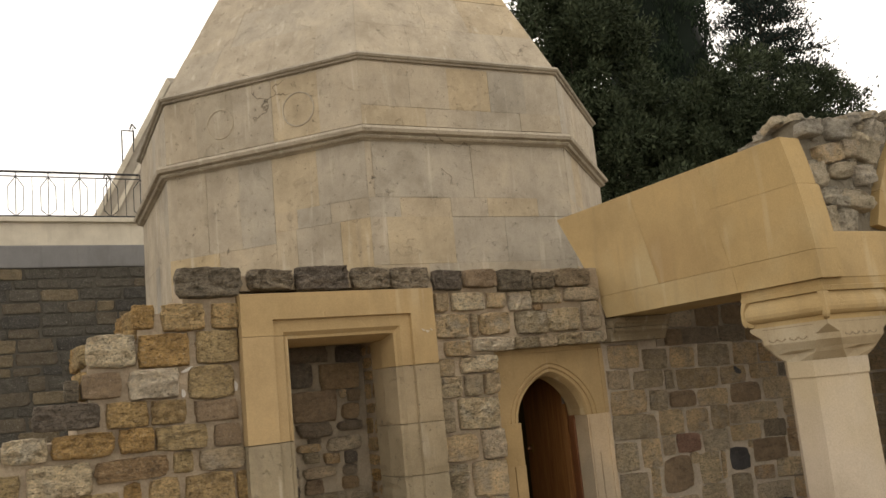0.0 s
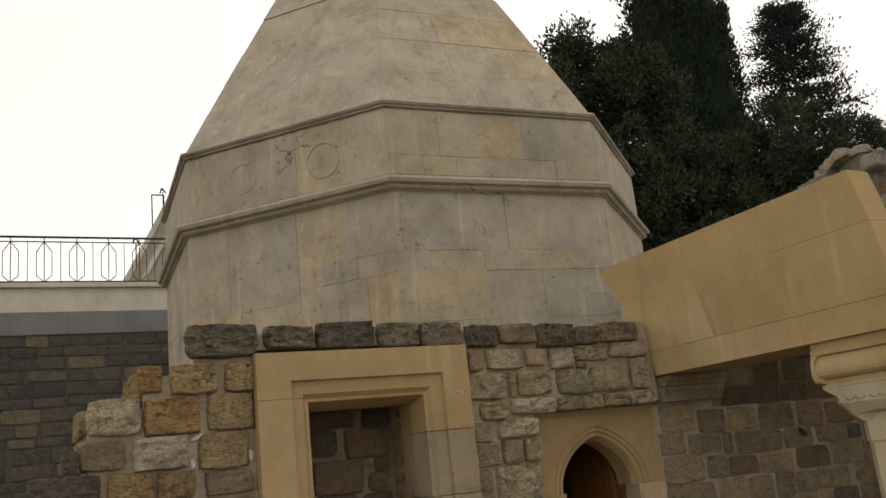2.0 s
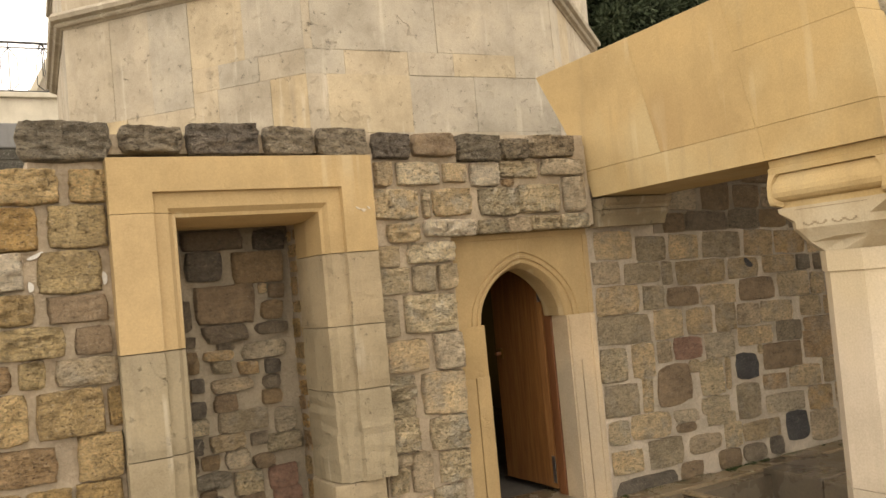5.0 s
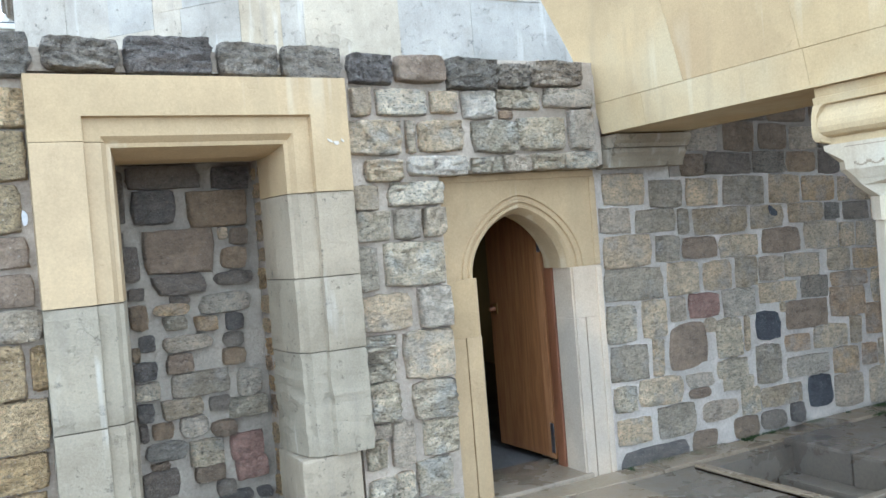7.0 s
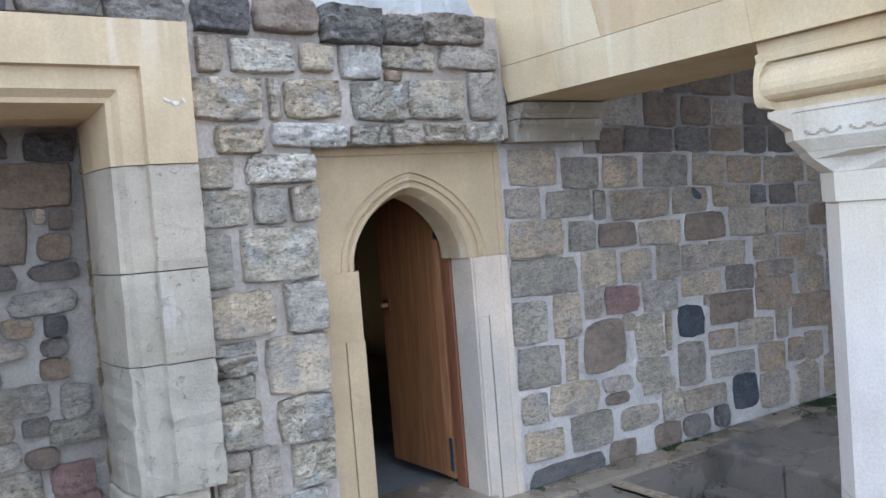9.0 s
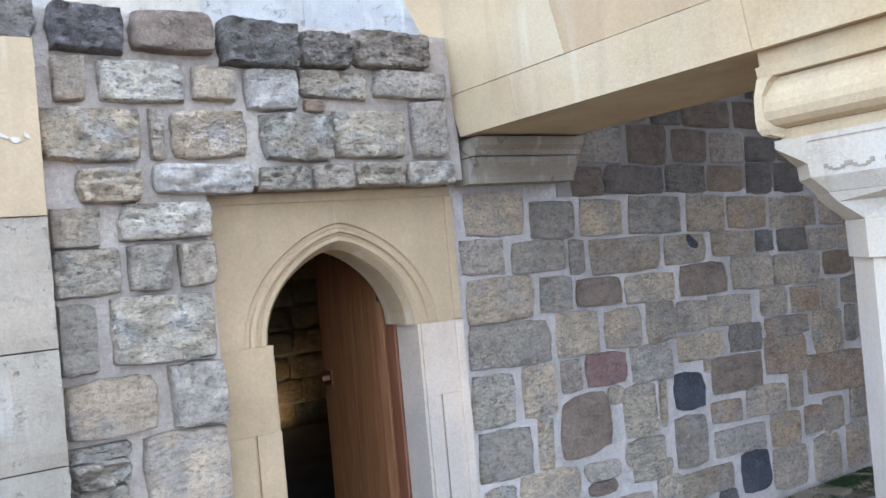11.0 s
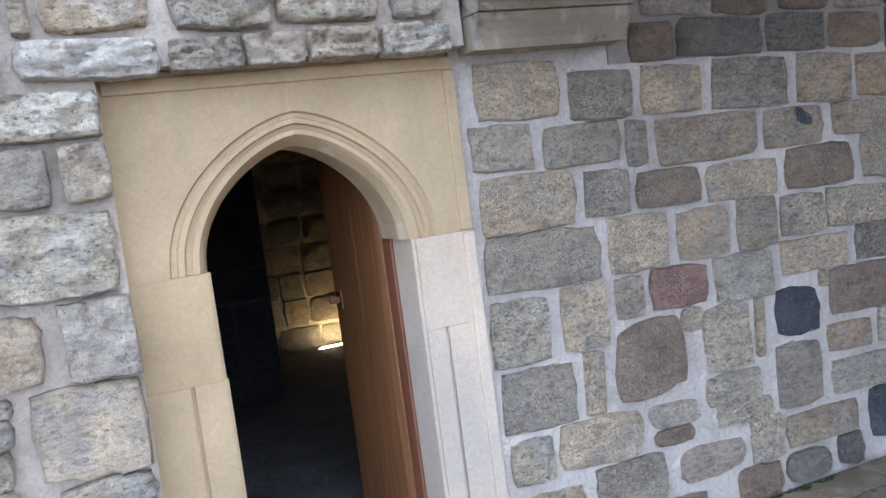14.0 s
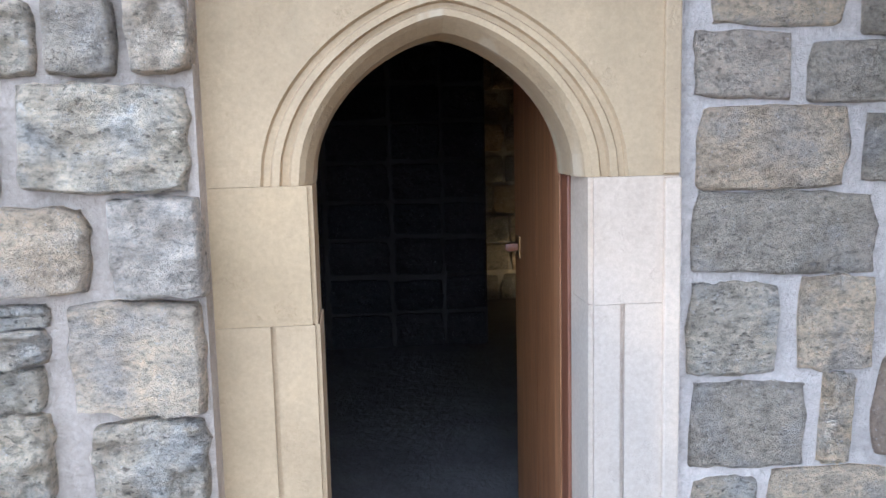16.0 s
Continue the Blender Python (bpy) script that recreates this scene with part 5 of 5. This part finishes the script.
# ---------------------------------------------------------------- terrace wall, plaster band and railing behind
TY = 17.0
terrace = setting("wall_terrace", box_bm(-16, 3.4, TY, TY + 2.5, -0.5, 4.6), M_earth, "dark sooty stone retaining wall", "wall")
fill(terrace, M_dark, -1.4, 3.0, 1.2, 4.56, TY, 0.5, 0.22, False, 0.03, 0.006)
setting("trim_cement", box_bm(-16, 3.4, TY - 0.05, TY + 2.4, 4.56, 4.98, 0.03), M_cement, "grey cement band on the retaining wall", "trim")
setting("trim_plaster", box_bm(-16, 3.4, TY + 0.02, TY + 2.4, 4.98, 5.42, 0.01), M_plaster, "cream plastered parapet", "trim")
setting("trim_coping", box_bm(-16, 3.4, TY - 0.06, TY + 2.4, 5.42, 5.51, 0.015), M_plaster, "cream coping slab", "trim")


def bar(a, b, r, bm):
    a, b = Vector(a), Vector(b)
    d = b - a
    bmesh.ops.create_cone(bm, cap_ends=True, segments=6, radius1=r, radius2=r, depth=d.length, matrix=Matrix.Translation((a + b) / 2) @ d.to_track_quat("Z", "Y").to_matrix().to_4x4())
    return bm


def bars(points, r):
    bm = bmesh.new()
    for a, b in zip(points, points[1:]):
        bar(a, b, r, bm)
    return bm


rail = thing("railing", "black wrought iron railing with hexagon panels on the parapet", "railing")
RY = TY + 0.3
part("top_rail", bars([(-3.2, RY, 6.45), (2.75, RY, 6.45)], 0.022), M_iron, rail)
part("upper_rail", bars([(-3.2, RY, 6.36), (2.75, RY, 6.36)], 0.012), M_iron, rail)
part("bottom_rail", bars([(-3.2, RY, 5.60), (2.75, RY, 5.60)], 0.018), M_iron, rail)
for i in range(11):
    x = 0.56 + 0.553 * (i - 6)
    part("hexagon", bars([(x, RY, 5.60), (x - 0.13, RY, 5.72), (x - 0.13, RY, 6.17), (x, RY, 6.36), (x + 0.13, RY, 6.17), (x + 0.13, RY, 5.72), (x, RY, 5.60)], 0.008), M_iron, rail)
    part("baluster", bars([(x, RY, 5.51), (x, RY, 6.45)], 0.009), M_iron, rail)
    part("baluster", bars([(x + 0.277, RY, 5.60), (x + 0.277, RY, 6.36)], 0.007), M_iron, rail)
stair = thing("stair_parapet", "sloping grey stone stair parapet with cream coping", "parapet")
part("slope", prism([(1.98, 5.52), (3.9, 5.52), (3.9, 8.9), (3.57, 8.9), (2.04, 5.9), (1.98, 5.8)], "y", TY + 1.2, TY + 1.5), M_grey_stone, stair)
part("coping", prism([(2.0, 5.8), (2.06, 5.72), (3.62, 8.78), (3.54, 8.86)], "y", TY + 1.14, TY + 1.56), M_plaster, stair, "cream coping")
part("ledge", prism([(2.3, 5.78), (2.36, 5.72), (3.84, 8.58), (3.78, 8.66)], "y", TY + 1.12, TY + 1.2), M_plaster, stair, "cream sloping ledge")
part("handrail", bars([(2.61, TY + 1.35, 7.0), (2.61, TY + 1.35, 7.7), (2.85, TY + 1.35, 7.7), (2.85, TY + 1.35, 7.4)], 0.014), M_iron, stair)
for x in (2.25, 2.8):
    part("lamp_spike", bars([(x, TY + 1.1, 5.6 + (x - 2) * 1.96), (x, TY + 1.1, 6.12 + (x - 2) * 1.96)], 0.012), M_iron, stair, "black iron spike with a scroll")
    part("scroll", bars([(x - 0.06, TY + 1.1, 6.08 + (x - 2) * 1.96), (x - 0.02, TY + 1.1, 6.2 + (x - 2) * 1.96), (x + 0.06, TY + 1.1, 6.1 + (x - 2) * 1.96)], 0.016), M_iron, stair)


# ---------------------------------------------------------------- trees
def leaves(points, size, material, name, parent, up=0.3):
    """Thousands of small bent leaf blades at the given points (place, way out)."""
    r = np.random.RandomState(len(points))
    verts, faces = [], []
    for p, d in points:
        d = (Vector(d) + Vector(r.normal(0, 0.55, 3)) + Vector((0, 0, up))).normalized()
        s = Vector(r.normal(0, 1, 3)).cross(d)
        s.normalize()
        ln, wd = size * r.uniform(0.7, 1.4), size * r.uniform(0.16, 0.3)
        i = len(verts)
        p = Vector(p)
        verts += [p, p + d * ln * 0.5 + s * wd, p + d * ln, p + d * ln * 0.5 - s * wd]
        faces.append((i, i + 1, i + 2, i + 3))
    return part(name, mesh_of(name, verts, faces, material), None, parent)


def limb(a, b, r0, r1, bm):
    a, b = Vector(a), Vector(b)
    d = b - a
    bmesh.ops.create_cone(bm, cap_ends=True, segments=8, radius1=r0, radius2=r1, depth=d.length, matrix=Matrix.Translation((a + b) / 2) @ d.to_track_quat("Z", "Y").to_matrix().to_4x4())


def cypress(x, y, z0, height, wide, count):
    t = thing("cypress", "tall dark green columnar cypress", "tree")
    bm = bmesh.new()
    limb((x, y, z0), (x, y, z0 + height * 0.95), 0.35, 0.05, bm)
    part("trunk", bm, M_bark, t)
    r = np.random.RandomState(3)
    pts = []
    tufts = []
    for _ in range(1500):
        h = r.uniform(0.04, 1.0)
        a = r.uniform(0, 2 * math.pi)
        prof = wide * (1 - h) ** 0.62 * min(1, h * 9) * (0.86 + 0.22 * noise.noise((h * 9, math.cos(a) * 1.5, math.sin(a) * 1.5)))
        tufts.append((a, h, prof * r.uniform(0.78, 1.04)))
    for _ in range(70):
        tufts.append((math.pi * 0.75 + r.normal(0, 0.1), r.uniform(0.585, 0.675), wide * r.uniform(0.48, 0.66)))
    for i in range(count):
        a, h, rad = tufts[i % len(tufts)]
        c = Vector((x + rad * math.cos(a), y + rad * math.sin(a), z0 + h * height))
        o = Vector(r.normal(0, 1, 3)) * Vector((0.10, 0.10, 0.30))
        pts.append((c + o, (math.cos(a) * 0.4, math.sin(a) * 0.4, 1.0)))
    leaves(pts, 0.15, M_cypress, "crown", t, 0.6)
    # solid shell in the crown; its colour stands in for shade between leaves
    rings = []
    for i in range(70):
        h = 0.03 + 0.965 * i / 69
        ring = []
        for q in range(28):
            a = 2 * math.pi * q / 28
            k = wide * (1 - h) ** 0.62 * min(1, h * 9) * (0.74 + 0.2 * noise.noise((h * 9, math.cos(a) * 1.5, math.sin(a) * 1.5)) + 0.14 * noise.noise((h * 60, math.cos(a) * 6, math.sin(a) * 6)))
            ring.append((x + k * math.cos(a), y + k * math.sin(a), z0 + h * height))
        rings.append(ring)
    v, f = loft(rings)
    part("inner_foliage", mesh_of("inner_foliage", v, f, None, True), M_shade, t, "solid inner crown, coloured near black as shade between the leaves")
    return t


def broadleaf(x, y, z0, blobs, count, size, seed, label):
    t = thing("broadleaf_tree", label, "tree", group="trees behind the ruin")
    bm = bmesh.new()
    top = max(b[2] for b in blobs)
    limb((x, y, z0), (x, y, z0 + 2.0), 0.3, 0.2, bm)
    for bx, by, bz, br in blobs:
        limb((x, y, z0 + 1.8), (bx, by, bz), 0.14, 0.03, bm)
    part("trunk", bm, M_bark, t)
    r = np.random.RandomState(seed)
    vol = np.array([b[3] ** 2 for b in blobs])
    pick = r.choice(len(blobs), 210, p=vol / vol.sum())
    clumps = []
    for k in pick:
        bx, by, bz, br = blobs[k]
        d = Vector(r.normal(0, 1, 3)).normalized()
        clumps.append((Vector((bx, by, bz)) + d * br * r.uniform(0.25, 1.05), d, r.uniform(0.28, 0.55)))
    pts = []
    for i in range(count):
        c, d, cr = clumps[i % len(clumps)]
        o = Vector(r.normal(0, 1, 3)).normalized() * cr * r.uniform(0.35, 1.0) * (1 + 0.15 * r.normal())
        pts.append((c + o, (d * 0.6 + o.normalized()).normalized()))
    leaves(pts, size, M_oak, "crown", t, 0.25)
    return t


def cedar(x, y, z0, height, wide):
    t = thing("cedar", "ragged blue-green cedar with drooping tiers", "tree")
    bm = bmesh.new()
    limb((x, y, z0), (x, y, z0 + height), 0.4, 0.04, bm)
    r = np.random.RandomState(9)
    pts = []
    for i in range(130):
        h = 0.2 + 0.8 * (i / 129) ** 0.9
        a = i * 2.4
        ln = wide * (1.05 - h) ** 0.8 * r.uniform(0.65, 1.15) + 0.25
        tip = Vector((x + ln * math.cos(a), y + ln * math.sin(a), z0 + h * height - 0.10 * ln + r.uniform(-0.1, 0.5)))
        root = Vector((x, y, z0 + h * height))
        limb(root, tip, 0.07, 0.02, bm)
        for j in range(430):
            u = r.uniform(0.25, 1.05)
            c = root.lerp(tip, u) + Vector(r.normal(0, 1, 3)) * Vector((0.32, 0.32, 0.2)) * (0.5 + 0.5 * u)
            pts.append((c, (math.cos(a), math.sin(a), 0.6)))
    part("trunk", bm, M_bark, t)
    leaves(pts, 0.17, M_cedar, "crown", t, 0.5)
    return t


cypress(20.5, 21.0, -0.5, 30.5, 3.0, 85000)
cedar(34.6, 28.0, -0.5, 22.6, 6.4)
broadleaf(14.2, 17.5, -0.5, [(14.0, 17.5, 10.2, 1.9), (13.2, 17.8, 11.4, 1.1), (15.5, 17.2, 8.4, 2.2), (14.2, 17.0, 6.8, 2.0), (13.0, 17.5, 8.5, 1.6), (15.0, 18.0, 11.0, 1.6)], 75000, 0.13, 1,
          "grey-green broadleaf tree beside the mausoleum")
broadleaf(19.0, 17.5, -0.5, [(18.5, 17.5, 8.4, 2.2), (20.8, 17.2, 8.6, 2.1), (17.2, 17.0, 6.8, 1.9), (22.5, 17.8, 9.6, 1.8), (20.0, 16.6, 6.6, 2.0), (23.5, 17.0, 8.0, 1.8)], 75000, 0.13, 2,
          "grey-green broadleaf tree below the cypress")

# ---------------------------------------------------------------- pit and paving
pit = bmesh.new()
box_bm(PIT[0] - 0.03, PIT[0] + 0.045, PIT[2] - 0.03, PIT[3], -0.5, -0.008, bm=pit)
box_bm(PIT[0] + 0.045, PIT[1], PIT[2] - 0.03, PIT[2] + 0.05, -0.5, -0.008, bm=pit)
box_bm(PIT[0] + 0.045, PIT[1], PIT[3] - 0.06, PIT[3], -0.5, -0.02, bm=pit)
box_bm(PIT[0] + 0.045, PIT[1], PIT[2] + 0.05, PIT[3] - 0.06, -0.5, -0.36, bm=pit)
basin = setting("pit", pit, M_wet, "sunken stone-lined pit in the paving", "pit")
part("rim", box_bm(5.31, 5.365, 4.81, 5.93, -0.1, 0.012, 0.006), M_floor, basin, "pale worn rim")
part("rim", box_bm(5.366, 6.16, 4.81, 4.865, -0.1, 0.01, 0.006), M_floor, basin, "pale worn rim")
part("slab", box_bm(6.16, 6.84, 5.42, 5.95, -0.42, 0.02, 0.02), M_wet, basin)
part("slab", box_bm(6.15, 6.84, 4.84, 5.41, -0.42, 0.012, 0.02), M_wet, basin)
part("slab", box_bm(5.98, 6.15, 4.9, 5.86, -0.42, -0.19, 0.02), M_wet, basin)
y = 1.2
while y < 6.15:
    h = rng.uniform(0.42, 0.62)
    y1 = min(y + h, 6.19)
    x = 0.4 + rng.uniform(0, 0.4)
    while x < 9.3:
        w = rng.uniform(0.5, 0.95)
        inside_pit = x + w > PIT[0] - 0.05 and x < PIT[1] + 0.66 and y1 > PIT[2] - 0.05 and y < PIT[3]
        if not inside_pit:
            part("flagstone", box_bm(x + 0.004, x + w - 0.004, y + 0.004, y1 - 0.004, -0.06, rng.uniform(-0.006, 0.006), 0.006), M_floor, floor)
        x += w
    y = y1

# ---------------------------------------------------------------- moss at the foot of the wall
def moss(x0, x1, y0, y1, count, seed):
    r = np.random.RandomState(seed)
    verts, faces = [], []
    for _ in range(count):
        x, y = r.uniform(x0, x1), y1 - abs(r.normal(0, (y1 - y0) * 0.45))
        k = noise.noise((x * 6, y * 6, 1))
        if k < 0.0:
            continue
        h, a, w = r.uniform(0.004, 0.013), r.uniform(0, 6.28), r.uniform(0.003, 0.008)
        i = len(verts)
        verts += [(x - w * math.cos(a), y - w * math.sin(a), -0.005), (x + w * math.cos(a), y + w * math.sin(a), -0.005), (x + r.normal(0, 0.008), y + r.normal(0, 0.008), h)]
        faces.append((i, i + 1, i + 2))
    ob = part("moss", mesh_of("moss", verts, faces, M_moss))
    return tagged(ob, "green moss along the foot of the stone wall", "moss", kind="stuff")


moss(4.95, 7.0, 6.08, 6.18, 2600, 1)
moss(7.1, 8.6, 5.95, 6.17, 9000, 2)

# ---------------------------------------------------------------- lime splashes and a soot mark on the stones
def splash(name, material, x, z, y, w, h, lean, label, category):
    m = Matrix.Translation((x, y, z)) @ pose(0, 0, 0, 0, lean, 0) @ Matrix.Diagonal((w, 0.004, h, 1))
    return tagged(part(name, COBBLES_FLAT[material.name], m=m), label, category)


COBBLES_FLAT = {m.name: stone_mesh(random.Random(5), 3.0, 0.38, m, 12, 0.3) for m in (M_white, M_slate, M_pale)}
for x, z, w, h, lean in ((3.025, 2.15, 0.055, 0.03, 20), (3.06, 2.14, 0.05, 0.05, -10), (3.092, 2.15, 0.04, 0.028, 35)):
    splash("lime_patch", M_pale, x, z, 5.984, w, h, lean, "pale lime patch on the golden lintel", "patch")
for x, z, w, h, lean in ((1.25, 1.99, 0.14, 0.05, -30), (1.21, 1.82, 0.05, 0.12, 10), (1.57, 1.84, 0.045, 0.16, 5), (1.13, 1.86, 0.1, 0.04, 20)):
    splash("lime_patch", M_white, x, z, 6.098, w, h, lean, "white lime smear in the mortar joints", "patch")
splash("soot_mark", M_slate, 6.53, 1.58, 6.196, 0.17, 0.13, 25, "black soot mark on a wall stone", "stain")
